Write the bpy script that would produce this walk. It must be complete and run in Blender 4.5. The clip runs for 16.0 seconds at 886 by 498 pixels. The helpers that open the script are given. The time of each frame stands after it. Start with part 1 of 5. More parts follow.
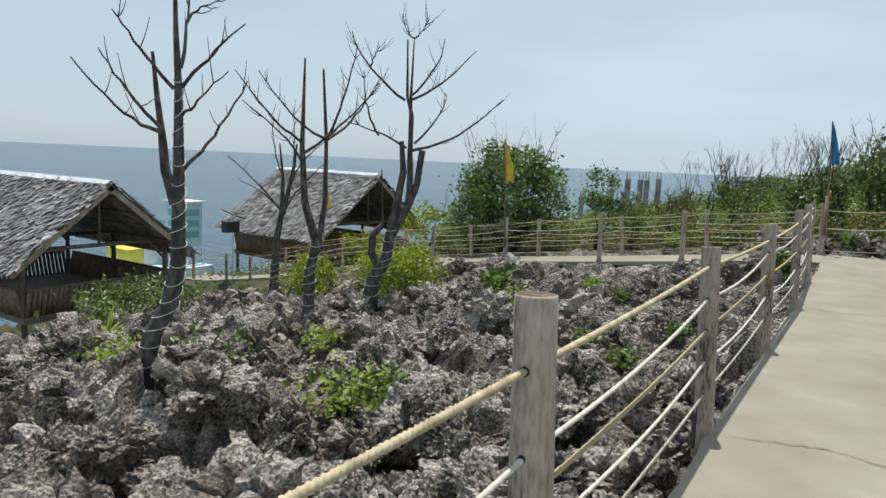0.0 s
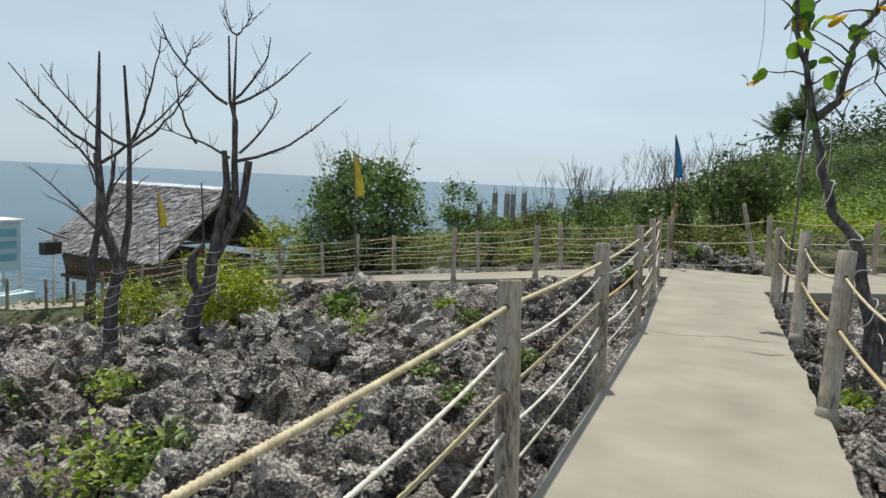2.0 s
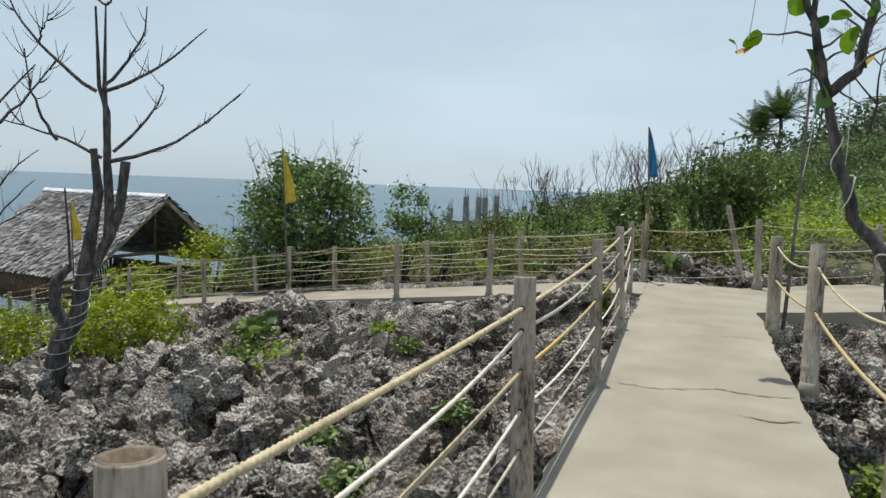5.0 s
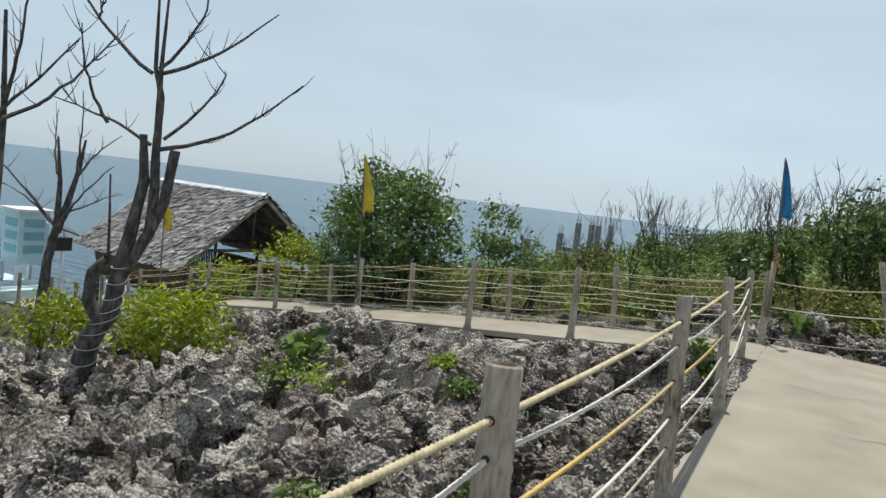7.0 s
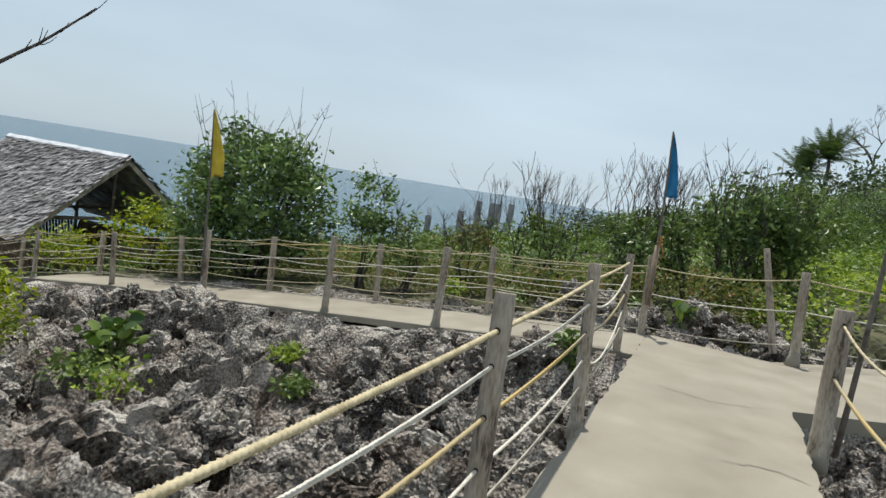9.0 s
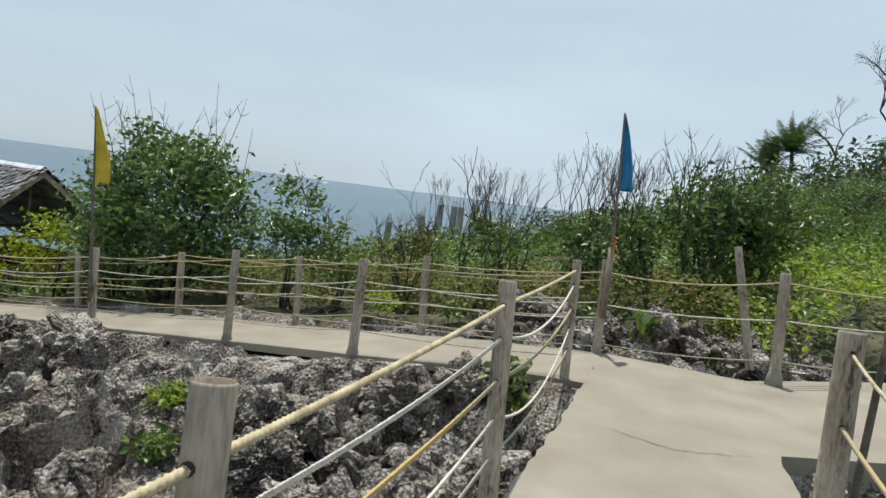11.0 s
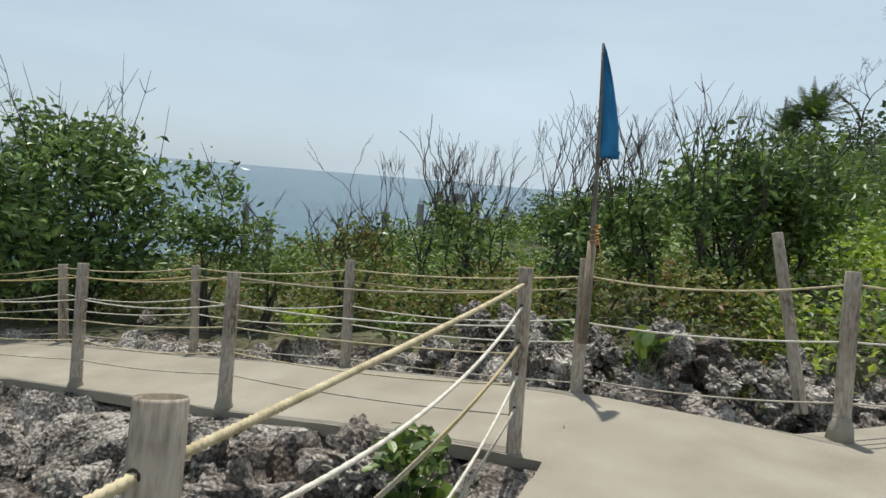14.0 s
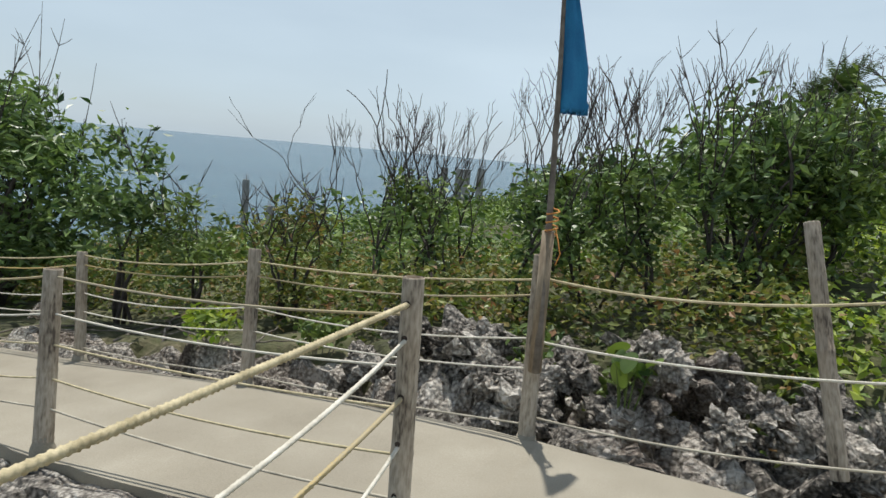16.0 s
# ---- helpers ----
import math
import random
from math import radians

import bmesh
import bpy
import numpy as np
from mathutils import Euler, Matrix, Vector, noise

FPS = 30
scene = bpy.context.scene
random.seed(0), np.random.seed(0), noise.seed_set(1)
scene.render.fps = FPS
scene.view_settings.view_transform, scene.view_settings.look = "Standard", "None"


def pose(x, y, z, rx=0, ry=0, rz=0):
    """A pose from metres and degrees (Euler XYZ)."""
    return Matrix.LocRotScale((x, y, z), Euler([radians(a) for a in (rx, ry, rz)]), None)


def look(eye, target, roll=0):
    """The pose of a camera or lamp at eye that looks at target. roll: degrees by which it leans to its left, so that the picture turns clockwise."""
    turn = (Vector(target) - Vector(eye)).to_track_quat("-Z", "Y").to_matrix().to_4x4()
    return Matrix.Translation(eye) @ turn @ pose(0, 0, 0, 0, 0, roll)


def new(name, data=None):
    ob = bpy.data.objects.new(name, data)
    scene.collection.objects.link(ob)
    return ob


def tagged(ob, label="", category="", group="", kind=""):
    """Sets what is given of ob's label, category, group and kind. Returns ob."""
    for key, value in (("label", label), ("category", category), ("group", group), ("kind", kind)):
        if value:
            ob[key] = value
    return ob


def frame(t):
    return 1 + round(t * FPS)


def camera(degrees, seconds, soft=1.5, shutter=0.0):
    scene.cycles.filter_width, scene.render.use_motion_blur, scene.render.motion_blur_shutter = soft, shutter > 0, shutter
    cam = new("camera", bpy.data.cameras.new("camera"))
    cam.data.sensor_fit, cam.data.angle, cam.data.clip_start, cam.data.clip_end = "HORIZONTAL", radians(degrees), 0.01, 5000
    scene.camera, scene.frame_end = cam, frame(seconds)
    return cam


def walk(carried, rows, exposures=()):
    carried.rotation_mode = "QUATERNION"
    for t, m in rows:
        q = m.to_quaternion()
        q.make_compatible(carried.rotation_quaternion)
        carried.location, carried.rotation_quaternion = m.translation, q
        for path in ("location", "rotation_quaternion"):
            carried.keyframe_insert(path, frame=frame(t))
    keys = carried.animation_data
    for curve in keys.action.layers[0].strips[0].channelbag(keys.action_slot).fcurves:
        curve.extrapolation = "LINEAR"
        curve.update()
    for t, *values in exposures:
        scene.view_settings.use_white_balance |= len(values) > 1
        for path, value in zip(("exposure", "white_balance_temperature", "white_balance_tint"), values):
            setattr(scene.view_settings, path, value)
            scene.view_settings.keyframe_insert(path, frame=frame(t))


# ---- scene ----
import itertools

cam = camera(66.3, 16.0)
PATH = [
    (0, (0.633, -1.693, 1.436), (-0.417, -0.011, 1.176), 2.7),
    (0.5, (0.635, -1.458, 1.421), (-0.343, 0.263, 1.14), 2.2),
    (1, (0.569, -1.075, 1.427), (-0.217, 0.758, 1.281), 2.7),
    (1.5, (0.601, -0.804, 1.408), (-0.191, 1.02, 1.19), 0.4),
    (2, (0.701, -0.478, 1.433), (-0.038, 1.369, 1.232), 2.8),
    (2.5, (0.694, -0.128, 1.413), (0.09, 1.772, 1.257), 3.3),
    (3, (0.7, 0.244, 1.419), (0.188, 2.172, 1.274), 2.0),
    (3.5, (0.792, 0.58, 1.403), (-0.012, 2.397, 1.174), 1.1),
    (4, (0.756, 0.89, 1.384), (-0.022, 2.723, 1.201), 2.5),
    (4.5, (0.659, 1.191, 1.42), (0.007, 3.072, 1.227), 1.6),
    (7, (0.656, 2.926, 1.454), (-0.343, 4.652, 1.296), 7.0),
    (7.5, (0.638, 3.246, 1.433), (-0.287, 5.01, 1.251), 8.3),
    (8, (0.655, 3.654, 1.425), (-0.147, 5.48, 1.276), 5.6),
    (8.5, (0.717, 4.02, 1.434), (-0.142, 5.811, 1.199), 6.2),
    (9, (0.689, 4.353, 1.434), (-0.065, 6.195, 1.244), 9.1),
    (9.5, (0.617, 4.63, 1.467), (-0.093, 6.494, 1.315), 7.5),
    (12, (0.767, 6.649, 1.429), (0.103, 8.528, 1.261), 7.0),
    (12.5, (0.71, 7.006, 1.448), (0.042, 8.886, 1.319), 6.4),
    (13, (0.751, 7.418, 1.454), (-0.069, 9.23, 1.248), 6.0),
    (13.5, (0.745, 7.767, 1.449), (-0.068, 9.586, 1.278), 7.9),
    (14, (0.718, 8.151, 1.454), (-0.008, 10.004, 1.25), 4.8),
    (14.5, (0.738, 8.538, 1.471), (-0.116, 10.334, 1.263), 5.3),
    (15, (0.769, 8.88, 1.434), (-0.056, 10.688, 1.21), 5.0),
    (15.5, (0.738, 9.301, 1.454), (0.046, 11.158, 1.188), 2.6),
    (16, (0.779, 9.674, 1.444), (0.016, 11.502, 1.167), 5.2),
]
walk(cam, [(t, look(eye, target, roll)) for t, eye, target, roll in PATH])


# ---- world, sun, exposure ----
SUN_DIR = Vector((-0.135, 0.235, 0.962)).normalized()
scene.view_settings.exposure = -0.35
world = bpy.data.worlds.new("world")
scene.world = world
world.use_nodes = True
wn, wl = world.node_tree.nodes, world.node_tree.links
sky = wn.new("ShaderNodeTexSky")
sky.sky_type = "NISHITA"
sky.sun_disc = False
sky.sun_elevation = math.asin(SUN_DIR.z)
sky.sun_rotation = math.atan2(SUN_DIR.x, SUN_DIR.y)
sky.air_density, sky.dust_density, sky.ozone_density = 1.0, 1.2, 2.0
# thin veil of cloud over the whole sky
coord = wn.new("ShaderNodeTexCoord")
wmap = wn.new("ShaderNodeMapping")
wmap.inputs["Scale"].default_value = (1.2, 1.2, 5.0)
veil = wn.new("ShaderNodeTexNoise")
veil.inputs["Scale"].default_value, veil.inputs["Detail"].default_value = 1.6, 5.0
vramp = wn.new("ShaderNodeValToRGB")
vramp.color_ramp.elements[0].position, vramp.color_ramp.elements[1].position = 0.35, 0.75
vramp.color_ramp.elements[0].color = (0.74, 0.74, 0.74, 1)
vramp.color_ramp.elements[1].color = (0.98, 0.98, 0.98, 1)
wmix = wn.new("ShaderNodeMixRGB")
wmix.inputs["Color2"].default_value = (8.0, 9.7, 11.0, 1)
wl.new(coord.outputs["Generated"], wmap.inputs["Vector"])
wl.new(wmap.outputs["Vector"], veil.inputs["Vector"])
wl.new(veil.outputs["Fac"], vramp.inputs["Fac"])
wsep, wrange, wmul = wn.new("ShaderNodeSeparateXYZ"), wn.new("ShaderNodeMapRange"), wn.new("ShaderNodeMath")
wl.new(coord.outputs["Generated"], wsep.inputs[0])
wl.new(wsep.outputs["Z"], wrange.inputs["Value"])
wrange.inputs["From Min"].default_value, wrange.inputs["From Max"].default_value = 0.38, 1.0
wrange.inputs["To Min"].default_value, wrange.inputs["To Max"].default_value = 1.0, 0.15
wmul.operation = "MULTIPLY"
wl.new(vramp.outputs["Color"], wmul.inputs[0])
west, thin = wn.new("ShaderNodeMapRange"), wn.new("ShaderNodeMath")
wl.new(wsep.outputs["X"], west.inputs["Value"])
west.inputs["From Min"].default_value, west.inputs["From Max"].default_value = -0.95, -0.35
west.inputs["To Min"].default_value, west.inputs["To Max"].default_value = 0.80, 1.0
thin.operation = "MULTIPLY"
wl.new(wrange.outputs[0], thin.inputs[0])
wl.new(west.outputs[0], thin.inputs[1])
wl.new(thin.outputs[0], wmul.inputs[1])
wl.new(wmul.outputs[0], wmix.inputs["Fac"])
wl.new(sky.outputs["Color"], wmix.inputs["Color1"])
wl.new(wmix.outputs["Color"], wn["Background"].inputs["Color"])
wn["Background"].inputs["Strength"].default_value = 0.1

sun = new("sun", bpy.data.lights.new("sun", "SUN"))
sun.data.energy, sun.data.angle, sun.data.color = 5.4, radians(0.8), (1.0, 0.97, 0.91)
sun.matrix_world = look(tuple(SUN_DIR * 50), (0, 0, 0))


# ---- materials ----
def mat(name, stops, rough=0.85, scale=4.0, fine=40.0, bump=0.4, bump_dist=0.01, stretch=(1, 1, 1), tint=None, island=0.0, metal=0.0, detail=6.0, bump_scale=None, fine_share=0.45, beads=0, solid=False):
    """Colour ramp over coarse noise, broken up by fine noise; fine relief. stops: (position, rgb). tint: (rgb, amount) in fine spots. island: spread of brightness from piece to piece."""
    m = bpy.data.materials.new(name)
    m.use_nodes = True
    n, l = m.node_tree.nodes, m.node_tree.links
    b = n["Principled BSDF"]
    b.inputs["Roughness"].default_value, b.inputs["Metallic"].default_value = rough, metal
    tc, mp = n.new("ShaderNodeTexCoord"), n.new("ShaderNodeMapping")
    mp.inputs["Scale"].default_value = stretch
    l.new(n.new("ShaderNodeNewGeometry").outputs["Position"] if solid else tc.outputs["Object"], mp.inputs["Vector"])
    coarse, small = n.new("ShaderNodeTexNoise"), n.new("ShaderNodeTexNoise")
    coarse.inputs["Scale"].default_value, coarse.inputs["Detail"].default_value = scale, detail
    small.inputs["Scale"].default_value, small.inputs["Detail"].default_value = fine, 4.0
    for k in (coarse, small):
        l.new(mp.outputs["Vector"], k.inputs["Vector"])
    add = n.new("ShaderNodeMath")
    add.operation = "MULTIPLY_ADD"
    l.new(small.outputs["Fac"], add.inputs[0])
    add.inputs[1].default_value = fine_share
    sub = n.new("ShaderNodeMath")
    sub.operation = "SUBTRACT"
    l.new(coarse.outputs["Fac"], sub.inputs[0])
    sub.inputs[1].default_value = fine_share / 2
    l.new(sub.outputs[0], add.inputs[2])
    ramp = n.new("ShaderNodeValToRGB")
    e = ramp.color_ramp.elements
    while len(e) < len(stops):
        e.new(0.5)
    for k, (p, c) in zip(e, stops):
        k.position, k.color = p, (*c, 1)
    fac = add.outputs[0]
    # beads: paler at cell centres, darker between; pit shade put into the colour
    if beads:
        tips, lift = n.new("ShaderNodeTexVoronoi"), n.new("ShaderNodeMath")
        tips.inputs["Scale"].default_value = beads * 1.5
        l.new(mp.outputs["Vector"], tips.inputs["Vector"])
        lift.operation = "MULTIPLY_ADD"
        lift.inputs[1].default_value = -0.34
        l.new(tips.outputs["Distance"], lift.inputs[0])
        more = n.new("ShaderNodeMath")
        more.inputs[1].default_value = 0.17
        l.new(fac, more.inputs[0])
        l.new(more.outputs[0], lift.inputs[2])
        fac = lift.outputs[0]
    l.new(fac, ramp.inputs["Fac"])
    out = ramp.outputs["Color"]
    if tint:
        spots, sr, mx = n.new("ShaderNodeTexNoise"), n.new("ShaderNodeValToRGB"), n.new("ShaderNodeMixRGB")
        spots.inputs["Scale"].default_value = scale * 0.45
        l.new(mp.outputs["Vector"], spots.inputs["Vector"])
        sr.color_ramp.elements[0].position, sr.color_ramp.elements[1].position = 0.48, 0.62
        sr.color_ramp.elements[1].color = (tint[1], tint[1], tint[1], 1)
        l.new(spots.outputs["Fac"], sr.inputs["Fac"])
        l.new(sr.outputs["Color"], mx.inputs["Fac"])
        l.new(out, mx.inputs["Color1"])
        mx.inputs["Color2"].default_value = (*tint[0], 1)
        out = mx.outputs["Color"]
    if island:
        geo, info, rr, hsv = n.new("ShaderNodeNewGeometry"), n.new("ShaderNodeObjectInfo"), n.new("ShaderNodeMapRange"), n.new("ShaderNodeHueSaturation")
        both = n.new("ShaderNodeMath")
        both.operation = "ADD"
        l.new(geo.outputs["Random Per Island"], both.inputs[0])
        l.new(info.outputs["Random"], both.inputs[1])
        rr.inputs["From Max"].default_value = 2.0
        rr.inputs["To Min"].default_value, rr.inputs["To Max"].default_value = 1 - island, 1 + island
        l.new(both.outputs[0], rr.inputs["Value"])
        l.new(rr.outputs[0], hsv.inputs["Value"])
        l.new(out, hsv.inputs["Color"])
        out = hsv.outputs["Color"]
    l.new(out, b.inputs["Base Color"])
    if bump:
        bp = n.new("ShaderNodeBump")
        bp.inputs["Strength"].default_value, bp.inputs["Distance"].default_value = bump, bump_dist
        src = add.outputs[0]
        if bump_scale:
            relief = n.new("ShaderNodeTexNoise")
            relief.inputs["Scale"].default_value, relief.inputs["Detail"].default_value, relief.inputs["Roughness"].default_value = bump_scale, 8.0, 0.65
            l.new(mp.outputs["Vector"], relief.inputs["Vector"])
            src = relief.outputs["Fac"]
            if beads:
                vor, mix = n.new("ShaderNodeTexVoronoi"), n.new("ShaderNodeMath")
                vor.inputs["Scale"].default_value = beads
                l.new(mp.outputs["Vector"], vor.inputs["Vector"])
                mix.operation = "MULTIPLY_ADD"
                mix.inputs[1].default_value = -0.9
                l.new(vor.outputs["Distance"], mix.inputs[0])
                l.new(src, mix.inputs[2])
                src = mix.outputs[0]
        l.new(src, bp.inputs["Height"])
        l.new(bp.outputs["Normal"], b.inputs["Normal"])
    return m


def leaf_mat(name, a, b_, dead=None, rough=0.45, through_light=0.2):
    """Leaves: colour runs from a to b_ leaf by leaf, with a share of dead ones; light passes through."""
    m = bpy.data.materials.new(name)
    m.use_nodes = True
    n, l = m.node_tree.nodes, m.node_tree.links
    p = n["Principled BSDF"]
    p.inputs["Roughness"].default_value = rough
    geo, ramp = n.new("ShaderNodeNewGeometry"), n.new("ShaderNodeValToRGB")
    e = ramp.color_ramp.elements
    e[0].color, e[1].color, e[1].position = (*a, 1), (*b_, 1), 0.85
    if dead:
        k = e.new(1.0)
        k.color = (*dead, 1)
        e[1].position = 0.8
    l.new(geo.outputs["Random Per Island"], ramp.inputs["Fac"])
    tc, no, hsv, mr = n.new("ShaderNodeTexCoord"), n.new("ShaderNodeTexNoise"), n.new("ShaderNodeHueSaturation"), n.new("ShaderNodeMapRange")
    no.inputs["Scale"].default_value, no.inputs["Detail"].default_value = 1.3, 4
    l.new(tc.outputs["Object"], no.inputs["Vector"])
    mr.inputs["From Min"].default_value, mr.inputs["From Max"].default_value = 0.3, 0.7
    mr.inputs["To Min"].default_value, mr.inputs["To Max"].default_value = 0.7, 1.3
    l.new(no.outputs["Fac"], mr.inputs["Value"])
    l.new(mr.outputs[0], hsv.inputs["Value"])
    l.new(ramp.outputs["Color"], hsv.inputs["Color"])
    l.new(hsv.outputs["Color"], p.inputs["Base Color"])
    tr, mix = n.new("ShaderNodeBsdfTranslucent"), n.new("ShaderNodeMixShader")
    bright = n.new("ShaderNodeHueSaturation")
    bright.inputs["Value"].default_value, bright.inputs["Saturation"].default_value = 1.5, 1.1
    l.new(hsv.outputs["Color"], bright.inputs["Color"])
    l.new(bright.outputs["Color"], tr.inputs["Color"])
    mix.inputs["Fac"].default_value = through_light
    l.new(p.outputs[0], mix.inputs[1])
    l.new(tr.outputs[0], mix.inputs[2])
    l.new(mix.outputs[0], n["Material Output"].inputs["Surface"])
    return m


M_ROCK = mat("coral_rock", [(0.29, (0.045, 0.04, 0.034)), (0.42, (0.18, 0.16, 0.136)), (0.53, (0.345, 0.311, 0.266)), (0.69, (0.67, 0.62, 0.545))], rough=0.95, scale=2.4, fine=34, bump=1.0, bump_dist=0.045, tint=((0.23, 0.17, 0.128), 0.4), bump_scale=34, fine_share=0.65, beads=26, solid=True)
M_CONC = mat("concrete", [(0.25, (0.225, 0.198, 0.15)), (0.43, (0.282, 0.251, 0.193)), (0.58, (0.312, 0.28, 0.218)), (0.78, (0.375, 0.34, 0.27))], rough=0.92, scale=1.7, fine=140, bump=0.5, bump_dist=0.003, tint=((0.262, 0.232, 0.178), 0.35), fine_share=0.7, detail=9, bump_scale=110)
M_SOIL = mat("leafy_soil", [(0.3, (0.035, 0.035, 0.018)), (0.5, (0.07, 0.075, 0.03)), (0.75, (0.14, 0.12, 0.07))], rough=0.95, scale=2.0, fine=20, bump=0.8, bump_dist=0.05)
M_CRACK = mat("crack_dirt", [(0.3, (0.09, 0.08, 0.065)), (0.7, (0.17, 0.15, 0.12))], scale=8)
M_POST = mat("weathered_post", [(0.25, (0.085, 0.065, 0.05)), (0.38, (0.27, 0.225, 0.17)), (0.55, (0.42, 0.36, 0.285)), (0.8, (0.56, 0.495, 0.405))], rough=0.8, scale=3, fine=26, bump=0.3, bump_dist=0.003, stretch=(3, 3, 0.7), fine_share=0.75, tint=((0.24, 0.17, 0.11), 0.6), island=0.25)
M_POST_END = mat("post_sawn_top", [(0.3, (0.06, 0.045, 0.032)), (0.55, (0.17, 0.13, 0.09)), (0.8, (0.30, 0.25, 0.19))], rough=0.9, scale=14, fine=60, bump=0.5)
M_HOLE = mat("post_hole", [(0.3, (0.02, 0.015, 0.01)), (0.7, (0.06, 0.04, 0.03))], scale=30)
M_ROPE_A = mat("rope_beige", [(0.3, (0.36, 0.30, 0.175)), (0.7, (0.63, 0.545, 0.35))], rough=0.9, scale=20, fine=200, bump=0.6, bump_dist=0.002)
M_ROPE_W = mat("rope_white", [(0.3, (0.52, 0.48, 0.39)), (0.7, (0.74, 0.70, 0.60))], rough=0.85, scale=20, fine=200, bump=0.6, bump_dist=0.002)
M_ROPE_Y = mat("rope_yellow", [(0.42, (0.38, 0.33, 0.23)), (0.55, (0.46, 0.36, 0.18)), (0.68, (0.58, 0.40, 0.12))], rough=0.85, scale=0.5, fine=200, bump=0.6, bump_dist=0.002)
M_ROPE_G = mat("rope_greyed", [(0.3, (0.30, 0.27, 0.21)), (0.7, (0.55, 0.50, 0.40))], rough=0.9, scale=10, fine=200, bump=0.6, bump_dist=0.002)
M_THATCH = mat("thatch", [(0.28, (0.065, 0.063, 0.062)), (0.5, (0.19, 0.183, 0.18)), (0.75, (0.42, 0.41, 0.40))], rough=0.95, scale=3, fine=40, bump=0.8, bump_dist=0.02, island=0.7)
M_TARP = mat("ridge_tarp", [(0.3, (0.55, 0.57, 0.60)), (0.7, (0.80, 0.80, 0.80))], rough=0.6, scale=4, bump=0.3)
M_BAMBOO = mat("dark_bamboo", [(0.3, (0.07, 0.055, 0.04)), (0.7, (0.20, 0.16, 0.12))], rough=0.7, scale=6, stretch=(4, 4, 1), island=0.3)
M_MAT = mat("woven_bamboo_wall", [(0.3, (0.13, 0.09, 0.06)), (0.7, (0.28, 0.21, 0.14))], rough=0.8, scale=10, fine=60, island=0.2)
M_BARK = mat("bare_bark", [(0.3, (0.03, 0.026, 0.024)), (0.5, (0.075, 0.066, 0.06)), (0.75, (0.19, 0.17, 0.15))], rough=0.9, scale=9, fine=50, bump=0.7, bump_dist=0.006, stretch=(2, 2, 0.8))
M_TWIG = mat("dry_twig", [(0.3, (0.09, 0.075, 0.06)), (0.7, (0.22, 0.19, 0.16))], rough=0.9, scale=9)
# twig wood with backlit shade put into its colour; also the dark slat
M_BRANCH = mat("backlit_dark_wood", [(0.3, (0.03, 0.025, 0.021)), (0.7, (0.09, 0.075, 0.065))], rough=0.9, scale=9)
M_CORD = mat("white_cord", [(0.3, (0.55, 0.54, 0.50)), (0.7, (0.75, 0.74, 0.70))], rough=0.6, scale=20)
M_YFLAG = mat("yellow_flag", [(0.3, (0.55, 0.38, 0.03)), (0.7, (0.75, 0.56, 0.06))], rough=0.8, scale=6, fine=150, bump=0.3)
M_BFLAG = mat("blue_flag", [(0.3, (0.01, 0.13, 0.30)), (0.7, (0.02, 0.21, 0.42))], rough=0.8, scale=6, fine=150, bump=0.3)
M_WFLAG = mat("pale_flag", [(0.3, (0.55, 0.62, 0.66)), (0.7, (0.70, 0.75, 0.77))], rough=0.8, scale=6)
M_SLEEVE = mat("tan_bamboo", [(0.3, (0.15, 0.11, 0.07)), (0.55, (0.27, 0.21, 0.14)), (0.8, (0.38, 0.31, 0.22))], rough=0.75, scale=6, fine=30, stretch=(3, 3, 0.7))
M_ORANGE = mat("orange_cord", [(0.3, (0.45, 0.16, 0.03)), (0.7, (0.65, 0.30, 0.08))], rough=0.8, scale=20)
M_PALEWALL = mat("painted_pale_blue", [(0.3, (0.42, 0.60, 0.66)), (0.7, (0.55, 0.72, 0.76))], rough=0.6, scale=3)
M_WHITE = mat("painted_white", [(0.3, (0.68, 0.69, 0.69)), (0.7, (0.82, 0.82, 0.81))], rough=0.6, scale=3)
M_TEAL = mat("painted_teal", [(0.3, (0.16, 0.38, 0.45)), (0.7, (0.24, 0.48, 0.54))], rough=0.6, scale=3)
M_YELLOW = mat("painted_yellow", [(0.3, (0.62, 0.50, 0.05)), (0.7, (0.75, 0.62, 0.10))], rough=0.6, scale=3)
M_BLACK = mat("black_plastic", [(0.3, (0.015, 0.015, 0.017)), (0.7, (0.04, 0.04, 0.045))], rough=0.4, scale=8)
M_COLUMN = mat("raw_concrete_column", [(0.3, (0.20, 0.19, 0.18)), (0.7, (0.36, 0.35, 0.33))], rough=0.95, scale=3, fine=30)
M_STEEL = mat("rusty_bar", [(0.3, (0.08, 0.045, 0.03)), (0.7, (0.18, 0.10, 0.06))], rough=0.8, scale=20)
M_LEAF_BUSH = leaf_mat("leaf_dark_glossy", (0.028, 0.066, 0.019), (0.205, 0.295, 0.09), rough=0.38, through_light=0.25)
M_LEAF_MID = leaf_mat("leaf_mid_green", (0.045, 0.085, 0.02), (0.185, 0.25, 0.06), rough=0.45)
M_LEAF_YEL = leaf_mat("leaf_yellow_green", (0.075, 0.14, 0.008), (0.34, 0.38, 0.02), rough=0.5, through_light=0.3)
M_LEAF_VINE = leaf_mat("leaf_vine", (0.07, 0.14, 0.015), (0.36, 0.43, 0.08), rough=0.55, through_light=0.35)
M_LEAF_DRY = leaf_mat("leaf_dry_mix", (0.055, 0.10, 0.02), (0.22, 0.235, 0.055), dead=(0.28, 0.15, 0.07), rough=0.6, through_light=0.25)
